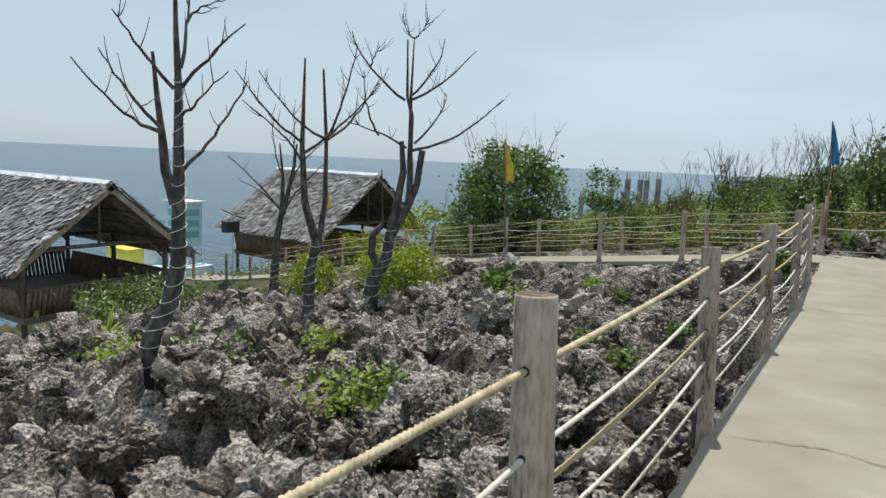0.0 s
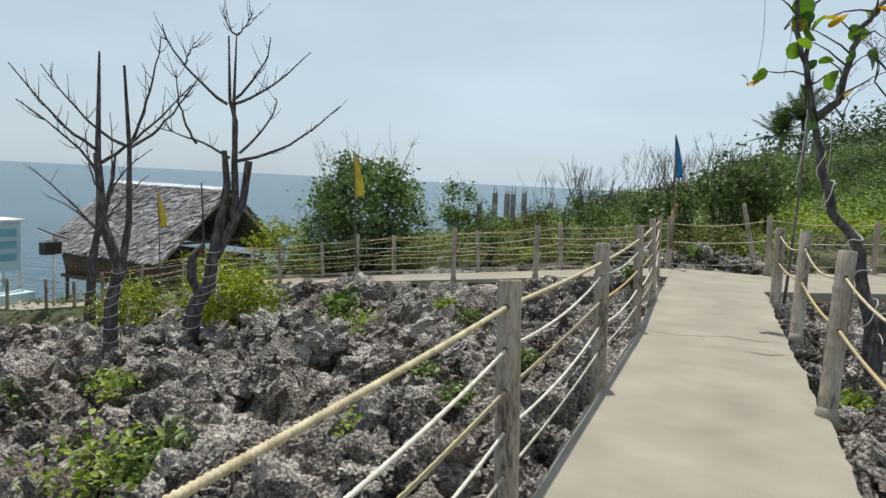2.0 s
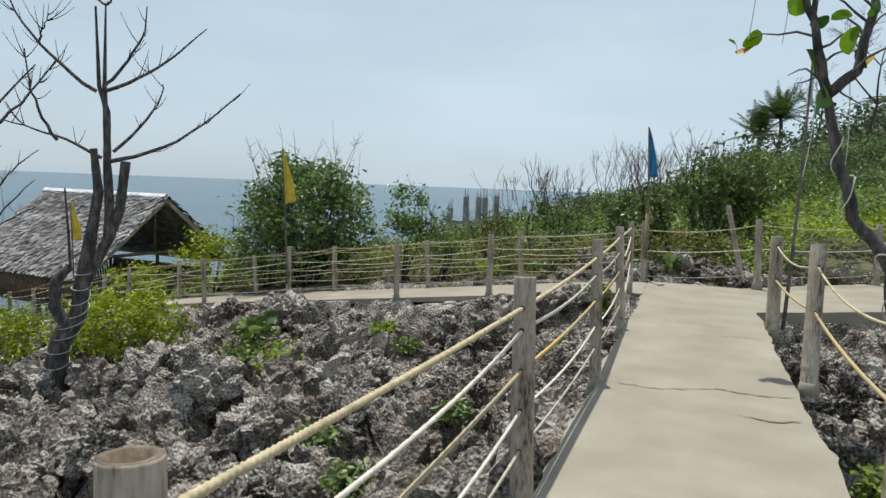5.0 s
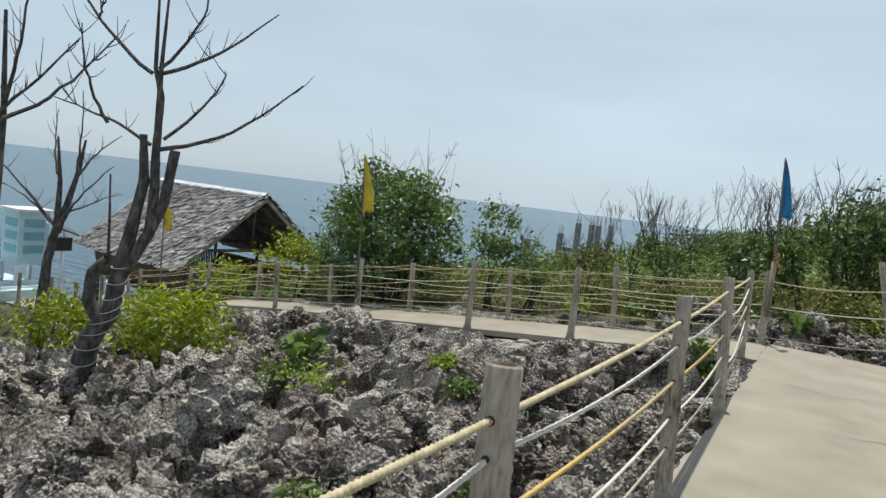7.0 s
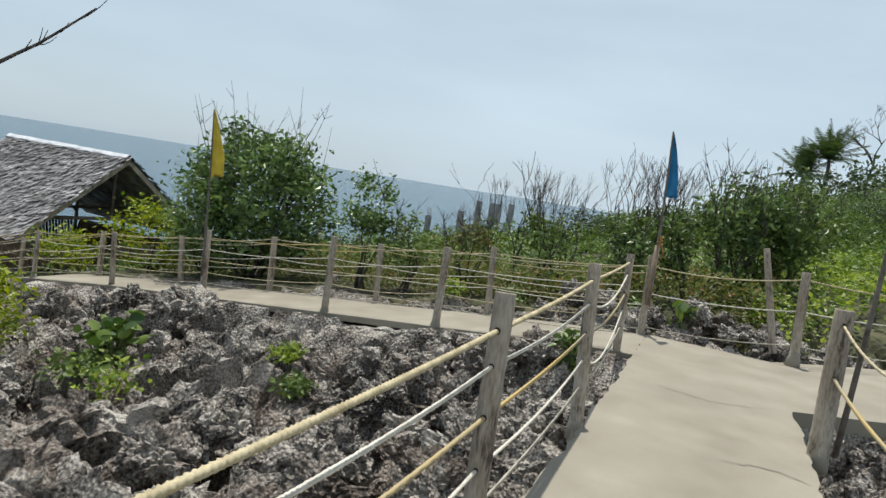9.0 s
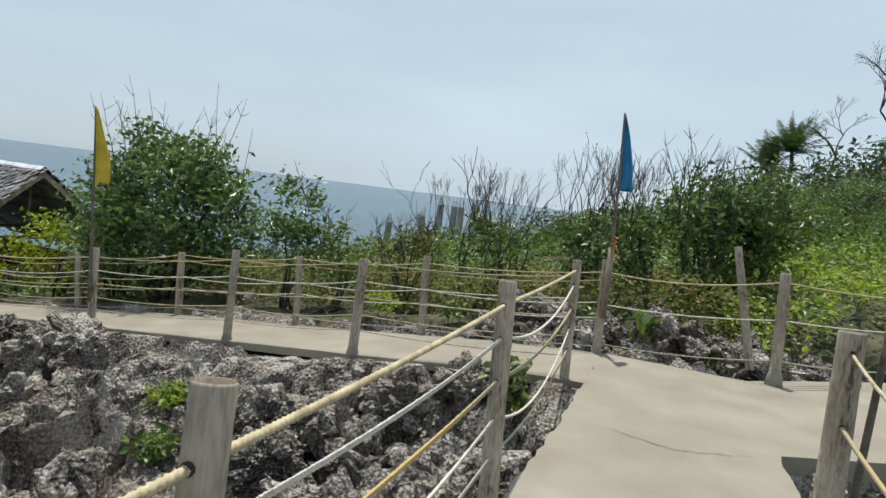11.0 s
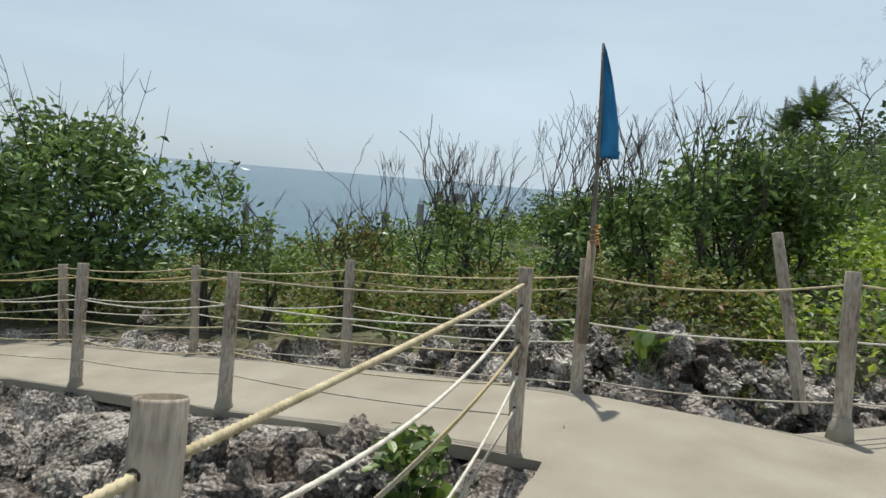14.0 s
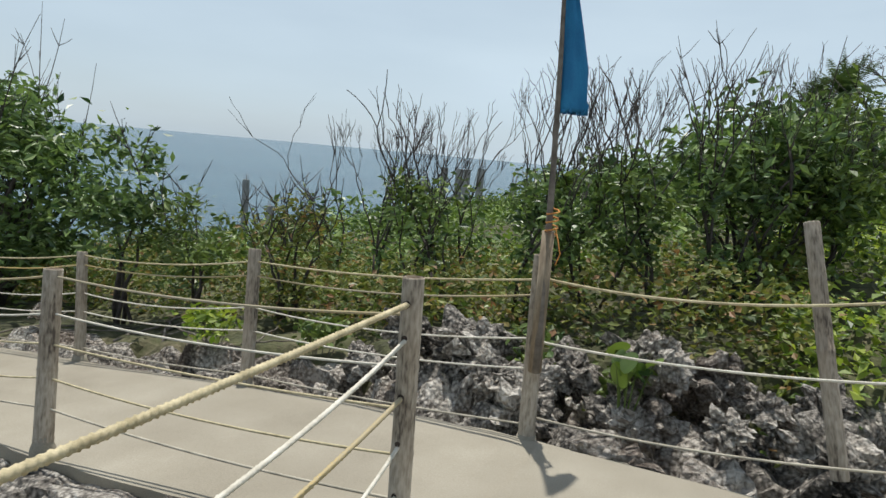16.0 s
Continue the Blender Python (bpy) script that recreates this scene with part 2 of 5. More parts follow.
M_LEAF_FAR = leaf_mat("leaf_far", (0.022, 0.045, 0.014), (0.085, 0.13, 0.04), rough=0.5, through_light=0.12)
M_LEAF_HILL = leaf_mat("leaf_hillside", (0.035, 0.08, 0.015), (0.19, 0.27, 0.055), rough=0.6, through_light=0.2)
M_LEAF_BIG = leaf_mat("leaf_sea_almond", (0.04, 0.11, 0.015), (0.16, 0.27, 0.03), dead=(0.55, 0.25, 0.03), rough=0.4, through_light=0.4)
M_PALM = leaf_mat("leaf_palm", (0.03, 0.06, 0.015), (0.09, 0.13, 0.035), rough=0.5)


def sea_material():
    m = bpy.data.materials.new("sea_water")
    m.use_nodes = True
    n, l = m.node_tree.nodes, m.node_tree.links
    b = n["Principled BSDF"]
    b.inputs["Roughness"].default_value, b.inputs["IOR"].default_value = 0.22, 1.33
    tc = n.new("ShaderNodeTexCoord")
    big, ramp = n.new("ShaderNodeTexNoise"), n.new("ShaderNodeValToRGB")
    big.inputs["Scale"].default_value, big.inputs["Detail"].default_value = 0.02, 4
    mp = n.new("ShaderNodeMapping")
    mp.inputs["Scale"].default_value = (0.4, 1.5, 1)
    l.new(tc.outputs["Object"], mp.inputs["Vector"])
    l.new(mp.outputs["Vector"], big.inputs["Vector"])
    e = ramp.color_ramp.elements
    e[0].position, e[1].position = 0.35, 0.65
    e[0].color, e[1].color = (0.035, 0.085, 0.12, 1), (0.055, 0.115, 0.15, 1)
    l.new(big.outputs["Fac"], ramp.inputs["Fac"])
    l.new(ramp.outputs["Color"], b.inputs["Base Color"])
    wave = n.new("ShaderNodeTexNoise")
    wave.inputs["Scale"].default_value, wave.inputs["Detail"].default_value = 0.55, 5
    l.new(mp.outputs["Vector"], wave.inputs["Vector"])
    bp = n.new("ShaderNodeBump")
    bp.inputs["Strength"].default_value, bp.inputs["Distance"].default_value = 0.9, 0.8
    l.new(wave.outputs["Fac"], bp.inputs["Height"])
    l.new(bp.outputs["Normal"], b.inputs["Normal"])
    return m


M_SEA = sea_material()


# ---- mesh helpers ----
def mesh_np(name, verts, faces, material, smooth=False):
    """A mesh from arrays: verts (n, 3), faces (m, k) with one k."""
    verts, faces = np.asarray(verts, np.float32), np.asarray(faces, np.int32)
    me = bpy.data.meshes.new(name)
    k = faces.shape[1]
    me.vertices.add(len(verts))
    me.vertices.foreach_set("co", verts.ravel())
    me.loops.add(faces.size)
    me.loops.foreach_set("vertex_index", faces.ravel())
    me.polygons.add(len(faces))
    me.polygons.foreach_set("loop_start", np.arange(len(faces), dtype=np.int32) * k)
    me.polygons.foreach_set("use_smooth", np.full(len(faces), smooth))
    me.update(calc_edges=True)
    me.validate()
    me.materials.append(material)
    return me


def thing(name, label, category, group="", kind="", at=(0, 0, 0), data=None):
    ob = new(name, data)
    ob.location = at
    return tagged(ob, label, category, group, kind)


def child(name, me, parent, label=""):
    ob = new(name, me)
    ob.parent = parent
    return tagged(ob, label) if label else ob


class Soup:
    """Gathers quads of tubes, boxes and plates for one mesh."""

    def __init__(self):
        self.v, self.f = [], []

    def ring_tube(self, pts, radii, sides=8, cap=True, lobes=0, twist=0.0, lobe_depth=0.25):
        pts = [Vector(p) for p in pts]
        base = len(self.v)
        ref = Vector((0.13, 0.21, 0.97))
        run = 0.0
        up = None
        for i, p in enumerate(pts):
            d = (pts[min(i + 1, len(pts) - 1)] - pts[max(i - 1, 0)]).normalized()
            if up is None:
                up = (ref if abs(d.dot(ref)) < 0.9 else Vector((1, 0.1, 0))).cross(d).normalized()
            else:
                up = (up - d * up.dot(d)).normalized()
            side = d.cross(up)
            if i:
                run += (p - pts[i - 1]).length
            for s in range(sides):
                a = 2 * math.pi * s / sides
                r = radii[i]
                if lobes:
                    r *= 1 - lobe_depth * (0.5 - 0.5 * math.cos(lobes * (a + run * twist)))
                self.v.append(p + (up * math.cos(a) + side * math.sin(a)) * r)
        for i in range(len(pts) - 1):
            for s in range(sides):
                a, b = base + i * sides + s, base + i * sides + (s + 1) % sides
                self.f.append((a, b, b + sides, a + sides))
        if cap and sides % 2 == 0:
            for start, flip in ((base, True), (base + (len(pts) - 1) * sides, False)):
                for s in range(1, sides // 2):
                    a, b, c, d = start + s - 1, start + s, start + sides - 1 - s, start + sides - s
                    q = (a, b, c, d % sides + start if d - start >= sides else d)
                    if len(set(q)) == 4:
                        self.f.append(q[::-1] if flip else q)
        return self

    def box(self, lo, hi, m=None):
        base = len(self.v)
        for z in (lo[2], hi[2]):
            for x, y in ((lo[0], lo[1]), (hi[0], lo[1]), (hi[0], hi[1]), (lo[0], hi[1])):
                p = Vector((x, y, z))
                self.v.append(m @ p if m else p)
        for q in ((3, 2, 1, 0), (4, 5, 6, 7), (0, 1, 5, 4), (1, 2, 6, 5), (2, 3, 7, 6), (3, 0, 4, 7)):
            self.f.append(tuple(base + i for i in q))
        return self

    def mesh(self, name, material, smooth=True):
        return mesh_np(name, [tuple(p) for p in self.v], self.f, material, smooth)


def bend(a, b, bow, steps=5, wobble=0.0):
    """Points from a to b that bow out by the vector bow, with a little wobble."""
    a, b, bow = Vector(a), Vector(b), Vector(bow)
    out = []
    for i in range(steps + 1):
        t = i / steps
        p = a.lerp(b, t) + bow * (4 * t * (1 - t))
        if 0 < i < steps and wobble:
            p += Vector((random.uniform(-1, 1), random.uniform(-1, 1), random.uniform(-1, 1))) * wobble
        out.append(p)
    return out


def leaves(centres, sizes, rng, droop=0.3, slim=0.45, up=0.6):
    """Folded leaves, four corners each: verts and faces. centres (n, 3), sizes (n,)."""
    n = len(centres)
    az = rng.uniform(0, 2 * np.pi, n)
    el = rng.normal(-droop, 0.45, n)
    d = np.stack([np.cos(az) * np.cos(el), np.sin(az) * np.cos(el), np.sin(el)], 1)
    nrm = rng.normal(0, 0.55, (n, 3)) + np.array([0, 0, up])
    s = np.cross(d, nrm)
    s /= np.linalg.norm(s, axis=1, keepdims=True) + 1e-9
    nn = np.cross(s, d)
    L = sizes[:, None]
    w = L * slim * rng.uniform(0.8, 1.2, (n, 1))
    base = centres - d * L * 0.5
    tip = centres + d * L * 0.5 - nn * L * 0.08
    mid = centres + d * L * 0.02
    left, right = mid + s * w * 0.5 + nn * w * 0.16, mid - s * w * 0.5 + nn * w * 0.16
    v = np.stack([base, right, tip, left], 1).reshape(-1, 3)
    k = np.arange(n)[:, None] * 4
    f = np.concatenate([k + [0, 1, 2], k + [0, 2, 3]], 1).reshape(-1, 3)
    return v, f


def oval_leaves(centres, sizes, rng, droop=0.3, slim=0.5, up=0.6):
    """Rounded leaves of seven corners, for plants close to the path."""
    n = len(centres)
    az, el = rng.uniform(0, 2 * np.pi, n), rng.normal(-droop, 0.45, n)
    d = np.stack([np.cos(az) * np.cos(el), np.sin(az) * np.cos(el), np.sin(el)], 1)
    side = np.cross(d, rng.normal(0, 0.5, (n, 3)) + np.array([0, 0, up]))
    side /= np.linalg.norm(side, axis=1, keepdims=True) + 1e-9
    nn = np.cross(side, d)
    L = sizes[:, None]
    rows = []
    for along, out, lift in ((-0.5, 0, 0), (-0.22, 0.42, 0.10), (0.18, 0.46, 0.08), (0.5, 0, -0.10), (0.18, -0.46, 0.08), (-0.22, -0.42, 0.10), (0.0, 0, 0)):
        rows.append(centres + d * L * along + side * L * slim * out + nn * L * slim * lift)
    v = np.stack(rows, 1).reshape(-1, 3)
    k = np.arange(n)[:, None] * 7
    f = np.concatenate([k + [a, (a + 1) % 6, 6] for a in range(6)], 1).reshape(-1, 3)
    return v, f


def broad_leaves(centres, sizes, rng, droop=0.4, slim=0.8, up=0.3):
    """Large rounded leaves, cupped along the midrib, of sixteen corners."""
    n = len(centres)
    az, el = rng.uniform(0, 2 * np.pi, n), rng.normal(-droop, 0.4, n)
    d = np.stack([np.cos(az) * np.cos(el), np.sin(az) * np.cos(el), np.sin(el)], 1)
    side = np.cross(d, rng.normal(0, 0.45, (n, 3)) + np.array([0, 0, up]))
    side /= np.linalg.norm(side, axis=1, keepdims=True) + 1e-9
    nn = np.cross(side, d)
    L = sizes[:, None]
    cup = rng.uniform(0.05, 0.4, (n, 1))
    rim, ribs = [], []
    for k in range(12):
        a = 2 * math.pi * k / 12
        along, out = -0.5 * math.cos(a) + 0.06 * math.cos(2 * a), 0.5 * math.sin(a) * (1 - 0.18 * math.cos(a))
        rim.append(centres + d * L * along + side * L * slim * out + nn * L * (cup * abs(out) - 0.22 * max(0.0, along) ** 2 + rng.uniform(-0.02, 0.02, (n, 1))))
    for along in (-0.25, 0.0, 0.2, 0.36):
        ribs.append(centres + d * L * along - nn * L * 0.22 * max(0.0, along) ** 2)
    v = np.stack(rim + ribs, 1).reshape(-1, 3)
    k = np.arange(n)[:, None] * 16
    tri = [(0, 1, 12), (1, 2, 12), (2, 13, 12), (2, 3, 13), (3, 4, 13), (4, 14, 13), (4, 5, 14), (5, 15, 14), (5, 6, 15)]
    tri += [((12 - a) % 12 if a < 12 else a, (12 - c) % 12 if c < 12 else c, (12 - b) % 12 if b < 12 else b) for a, b, c in tri]
    return v, np.concatenate([k + list(t) for t in tri], 1).reshape(-1, 3)


# ---- lattice noise on arrays ----
def hash2(ix, iy, seed):
    h = (ix.astype(np.int64) * 374761393 + iy.astype(np.int64) * 668265263 + seed * 974711) & 0x7FFFFFFF
    h = ((h ^ (h >> 13)) * 1274126177) & 0x7FFFFFFF
    return ((h ^ (h >> 16)) & 0xFFFF) / 65535.0


def vnoise(x, y, seed=0):
    """Smooth value noise, 0 to 1."""
    ix, iy = np.floor(x), np.floor(y)
    fx, fy = x - ix, y - iy
    fx, fy = fx * fx * fx * (fx * (fx * 6 - 15) + 10), fy * fy * fy * (fy * (fy * 6 - 15) + 10)
    a, b = hash2(ix, iy, seed), hash2(ix + 1, iy, seed)
    c, d = hash2(ix, iy + 1, seed), hash2(ix + 1, iy + 1, seed)
    return (a * (1 - fx) + b * fx) * (1 - fy) + (c * (1 - fx) + d * fx) * fy


def ridged(x, y, freq, octaves, seed=0, gain=0.5):
    total, amp, norm = 0.0, 1.0, 0.0
    for o in range(octaves):
        n = 1 - np.abs(2 * vnoise(x * freq + 17.3 * o, y * freq - 9.1 * o, seed + o) - 1)
        total, norm = total + amp * n * n, norm + amp
        amp, freq = amp * gain, freq * 2.03
    return total / norm


def cells(x, y, freq, seed=0):
    """Distance to the nearest and next seed point of a jittered grid, a value per cell and a tilt of each cell's own."""
    px, py = x * freq, y * freq
    ix, iy = np.floor(px), np.floor(py)
    d1 = np.full(np.shape(px), 9.0)
    d2, val, tilt = d1.copy(), np.zeros(np.shape(px)), np.zeros(np.shape(px))
    for ox in (-1, 0, 1):
        for oy in (-1, 0, 1):
            cx, cy = ix + ox, iy + oy
            dx, dy = px - (cx + 0.1 + 0.8 * hash2(cx, cy, seed)), py - (cy + 0.1 + 0.8 * hash2(cx, cy, seed + 7))
            d = np.hypot(dx, dy)
            near = d < d1
            d2 = np.where(near, d1, np.minimum(d2, d))
            val = np.where(near, hash2(cx, cy, seed + 3), val)
            a = 6.28 * hash2(cx, cy, seed + 5)
            tilt = np.where(near, dx * np.cos(a) + dy * np.sin(a), tilt)
            d1 = np.where(near, d, d1)
    return d1, d2, val, tilt


def step(a, b, x):
    t = np.clip((x - a) / (b - a), 0, 1)
    return t * t * (3 - 2 * t)


# ---- the plan ----
WALK_R = 1.47
# near and far edge of the side path, from the junction down to the huts: x, y near, y far, z
SIDE = [(-26.0, 14.0, 15.3, -3.7), (-18.0, 13.15, 14.4, -2.95), (-14.5, 12.98, 14.2, -2.35), (-11.0, 12.95, 14.15, -1.5), (-8.7, 12.72, 13.9, -1.15), (-6.5, 12.5, 13.88, -0.86), (-4.1, 12.2, 13.58, -0.54), (-2.4, 11.98, 13.42, -0.31), (-1.2, 11.86, 13.25, -0.14), (-0.1, 11.7, 13.1, -0.02)]
SX = [r[0] for r in SIDE]
# weeds in the crevices of the rock: x, y, size
WEEDS = [(-3.3, 3.0, 0.5), (-5.5, 3.15, 0.5), (-5.2, 9.3, 0.3), (-4.5, 9.1, 0.38), (-3.15, 3.1, 0.3), (-5.3, 9.75, 0.28), (-1.85, 4.4, 0.25), (-3.3, 3.6, 0.3), (-0.55, 11.2, 0.2), (-3.78, 11.0, 0.22), (-1.5, 5.6, 0.2), (-2.2, 6.4, 0.2), (-5.6, 5.2, 0.3), (-6.2, 4.2, 0.35), (-1.3, 7.3, 0.18), (2.0, 6.6, 0.25), (2.6, 5.4, 0.25), (-0.35, 14.2, 0.3), (-3.0, 13.95, 0.25), (-2.1, 14.2, 0.22), (0.3, 14.3, 0.2), (-7.4, 3.3, 0.4), (-2.9, 9.9, 0.2)]


def side_at(x, col):
    return np.interp(x, SX, [r[col] for r in SIDE])


def smooth_ground(x, y):
    """The lie of the land without the rock's relief."""
    pit = -0.42 - 0.115 * np.clip(-x, 0, 12) + 0.12 * step(0.8, 0.0, -x)
    right = -0.42 + 0.32 * step(8.2, 10.4, y - 0.56 * (x - 1.4))
    z = np.where(x < 0.7, pit, right)
    sz = side_at(x, 3)
    nearside = step(1.6, 0.25, np.abs(y - side_at(x, 1))) * (x < 0.5)
    z = z - 0.45 * step(-9.5, -13, x) - 1.5 * step(-12.5, -17, x)
    z = z * (1 - nearside) + (sz - 0.04) * nearside
    z = z + 0.40 * step(1.7, 0.0, np.hypot(x + 5.1, y - 2.3))
    behind = step(12.6, 13.6, y)
    back = np.where(x < 0.5, sz + 0.05, 0.02) - (0.25 * step(-11, -14, x) + 0.45 * step(-13.5, -18, x)) * step(0.3, 1.8, y - side_at(x, 2))
    z = z * (1 - behind) + back * behind
    rise = step(15, 44, y) * (0.5 + 3.0 * step(-4, 15, x)) * step(-15, -5, x - 0.12 * (y - 20)) + step(14.0, 17.5, y) * step(-0.5, 2.5, x) * 0.5
    rise = rise + step(40, 90, y) * 5.5 * step(-6, 12, x)
    z = z + rise
    cliff = step(-21.0, -27.0, x + 0.25 * (y - 12)) + step(46, 58, y - 1.6 * np.maximum(x + 4, -14)) + step(-60, -120, y) + step(120, 220, y) + step(160, 260, x)
    return z - 40 * np.clip(cliff, 0, 1)


def rocky(x, y):
    """How bare and jagged the ground is, 0 to 1."""
    lim = 14.05 + 0.75 * step(-1.6, 0.2, x) + 0.6 * (vnoise(x * 0.8, y * 0.8, 5) - 0.5)
    r = step(0.35, -0.35, y - lim)
    r = r * np.where(y < 10.5, step(-21, -17, x), step(-14.5, -11.0, x))
    return np.clip(r + 0.12, 0, 1) * step(60, 20, np.abs(x)) * step(60, 25, y)


def paved(x, y, grow=0.0):
    """1 where concrete covers the ground."""
    w = (x > 0.0 - grow) & (x < WALK_R + grow) & (y < 13.1)
    s = (x < 0.1) & (x > -21) & (y > side_at(x, 1) - grow) & (y < side_at(x, 2) + grow)
    lean = 0.78 * (x - 1.4)
    b = (x > 1.0) & (y > 10.7 - grow + lean * 0.72) & (y < 13.1 + grow + lean)
    return w | s | b


def ground_z(x, y):
    x, y = np.asarray(x, float), np.asarray(y, float)
    z = smooth_ground(x, y)
    k = rocky(x, y)
    wx = x + 0.45 * (vnoise(x * 1.3, y * 1.3, 31) - 0.5) + 0.16 * (vnoise(x * 4.7, y * 4.7, 33) - 0.5)
    wy = y + 0.45 * (vnoise(x * 1.3, y * 1.3, 47) - 0.5) + 0.16 * (vnoise(x * 4.7, y * 4.7, 49) - 0.5)
    d1, d2, val, lean = cells(wx, wy, 0.75, 11)
    e1, e2, eval_, elean = cells(wx, wy, 1.9, 23)
    g1, g2, gval, glean = cells(x + 0.5 * (wx - x), y + 0.5 * (wy - y), 4.2, 29)
    h1, h2, hval, _ = cells(x, y, 9.5, 37)
    block = (0.1 + 0.9 * val) * step(0.0, 0.26, d2 - d1) * (1.0 - 0.25 * np.clip(d1, 0, 1))
    knob = (0.1 + 0.9 * eval_) * step(0.0, 0.30, e2 - e1) * (1 - 0.45 * np.clip(e1, 0, 1) ** 2)
    crumb = (0.25 + 0.75 * gval) * (1 - np.clip(g1, 0, 1) ** 2)
    bead = (0.3 + 0.7 * hval) * (1 - np.clip(h1, 0, 1) ** 2)
    pits = step(0.50, 0.12, e1) * (eval_ > 0.72) + step(0.45, 0.1, g1) * (gval > 0.85)
    spikes = ridged(wx, wy, 2.2, 3, 3, 0.5)
    rel = 0.46 * block + 0.30 * lean * step(0.0, 0.28, d2 - d1) + 0.24 * knob + 0.22 * elean * step(0.0, 0.28, e2 - e1) + 0.10 * crumb + 0.05 * glean + 0.05 * bead - 0.14 * pits + 0.07 * spikes - 0.60
    rel = rel - 0.42 * step(0.26, 0.0, d2 - d1) - 0.16 * step(0.22, 0.0, e2 - e1) - 0.04 * step(0.2, 0.0, g2 - g1)
    soft = 0.25 * (vnoise(x * 0.3, y * 0.3, 71) - 0.5)
    shore = np.where(x < 0.4, step(0.15, 1.0, np.minimum(np.abs(y - side_at(x, 1)), np.abs(y - side_at(x, 2)))), 1.0)
    z = z + k * (0.9 * rel * (0.35 + 0.65 * shore) + 0.10 * (1 - shore)) + (1 - k) * soft
    near = (x < 0.4) & (y > side_at(x, 1) - 0.55) & (y < side_at(x, 2))
    z = np.where(near, np.minimum(z, side_at(x, 3) - 0.01 + 0.12 * vnoise(x * 3, y * 3, 83) * (shore > 0.1)), z)
    edge = paved(x, y, 0.12)
    floor_ = np.where(x < 0.05, side_at(x, 3), 0.0)
    z = np.where(edge, np.minimum(z, floor_ - 0.02 - np.where(x < 0.0, 0.06, 0.12) * vnoise(x * 6, y * 6, 81)), z)
    return np.where(paved(x, y, -0.03), floor_ - 0.14, z)


def graded(lo, hi, fine, first, last):
    """Lines at even steps from lo to hi, then ever wider out to first and last."""
    inner = list(np.arange(lo, hi, fine))
    out, s, v = [], fine, hi
    while v < last:
        out.append(v)
        s *= 1.085
        v += s
    out.append(last)
    left, s, v = [], fine, lo
    while v > first:
        s *= 1.085
        v -= s
        left.append(max(v, first))
    return np.array(left[::-1] + inner + out)


def build_ground():
    gx, gy = graded(-8.6, 4.0, 0.055, -2500, 2500), graded(-2.2, 15.0, 0.055, -2500, 2500)
    X, Y = np.meshgrid(gx, gy)
    Z = ground_z(X, Y)
    k = rocky(X, Y) * ~paved(X, Y, 0.25) * (np.abs(X) < 12) * (Y < 16) * (Y > -4)
    U, W = X + 0.9 * Z, Y - 0.8 * Z
    DX = 0.20 * (vnoise(U * 3.6, W * 3.6, 91) - 0.5) + 0.085 * (vnoise(U * 9, W * 9, 92) - 0.5) + 0.022 * (vnoise(U * 24, W * 24, 95) - 0.5)
    DY = 0.20 * (vnoise(U * 3.6, W * 3.6, 93) - 0.5) + 0.085 * (vnoise(U * 9, W * 9, 94) - 0.5) + 0.022 * (vnoise(U * 24, W * 24, 96) - 0.5)
    b1, b2, bval, btilt = cells(U, W, 13.0, 97)
    c1, c2, cval, _ = cells(U, W, 26.0, 98)
    chip = 0.045 * (0.2 + 0.8 * bval) * step(0.0, 0.4, b2 - b1) + 0.03 * btilt + 0.012 * cval
    Z = Z + k * (chip - 0.03)
    V = np.stack([X + k * DX, Y + k * DY, Z], -1).reshape(-1, 3)
    nx, ny = len(gx), len(gy)
    i = (np.arange(ny - 1)[:, None] * nx + np.arange(nx - 1)[None, :]).ravel()
    F = np.stack([i, i + 1, i + nx + 1, i + nx], 1)
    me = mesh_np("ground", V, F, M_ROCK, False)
    me.materials.append(M_SOIL)
    me.polygons.foreach_set("material_index", (rocky(X, Y)[:-1, :-1].ravel() < 0.45).astype(np.int32))
    return thing("ground", "jagged grey weathered coral limestone ground", "ground", kind="structure", data=me)


GROUND = build_ground()


# ---- lumps of coral rock standing out of the ground ----
def hash3(ix, iy, iz, seed):
    return hash2(ix + 57 * iz, iy - 131 * iz, seed)


def vnoise3(p, seed=0):
    """Smooth value noise in space, 0 to 1. p: (n, 3)."""
    i = np.floor(p)
    f = p - i
    f = f * f * (3 - 2 * f)
    total = 0.0
    for dx in (0, 1):
        for dy in (0, 1):
            for dz in (0, 1):
                w = (f[:, 0] if dx else 1 - f[:, 0]) * (f[:, 1] if dy else 1 - f[:, 1]) * (f[:, 2] if dz else 1 - f[:, 2])
                total = total + w * hash3(i[:, 0] + dx, i[:, 1] + dy, i[:, 2] + dz, seed)
    return total


def cells3(p, seed=0):
    """Distance to the nearest and next seed point in space, and the nearest one's value."""
    i = np.floor(p)
    d1, d2, val = np.full(len(p), 9.0), np.full(len(p), 9.0), np.zeros(len(p))
    for o in itertools.product((-1, 0, 1), repeat=3):
        c = i + np.array(o)
        q = [c[:, k] + hash3(c[:, 0], c[:, 1], c[:, 2], seed + 11 * k) for k in range(3)]
        d = np.sqrt(sum((p[:, k] - q[k]) ** 2 for k in range(3)))
        near = d < d1
        d2 = np.where(near, d1, np.minimum(d2, d))
        val = np.where(near, hash3(c[:, 0], c[:, 1], c[:, 2], seed + 41), val)
        d1 = np.where(near, d, d1)
    return d1, d2, val


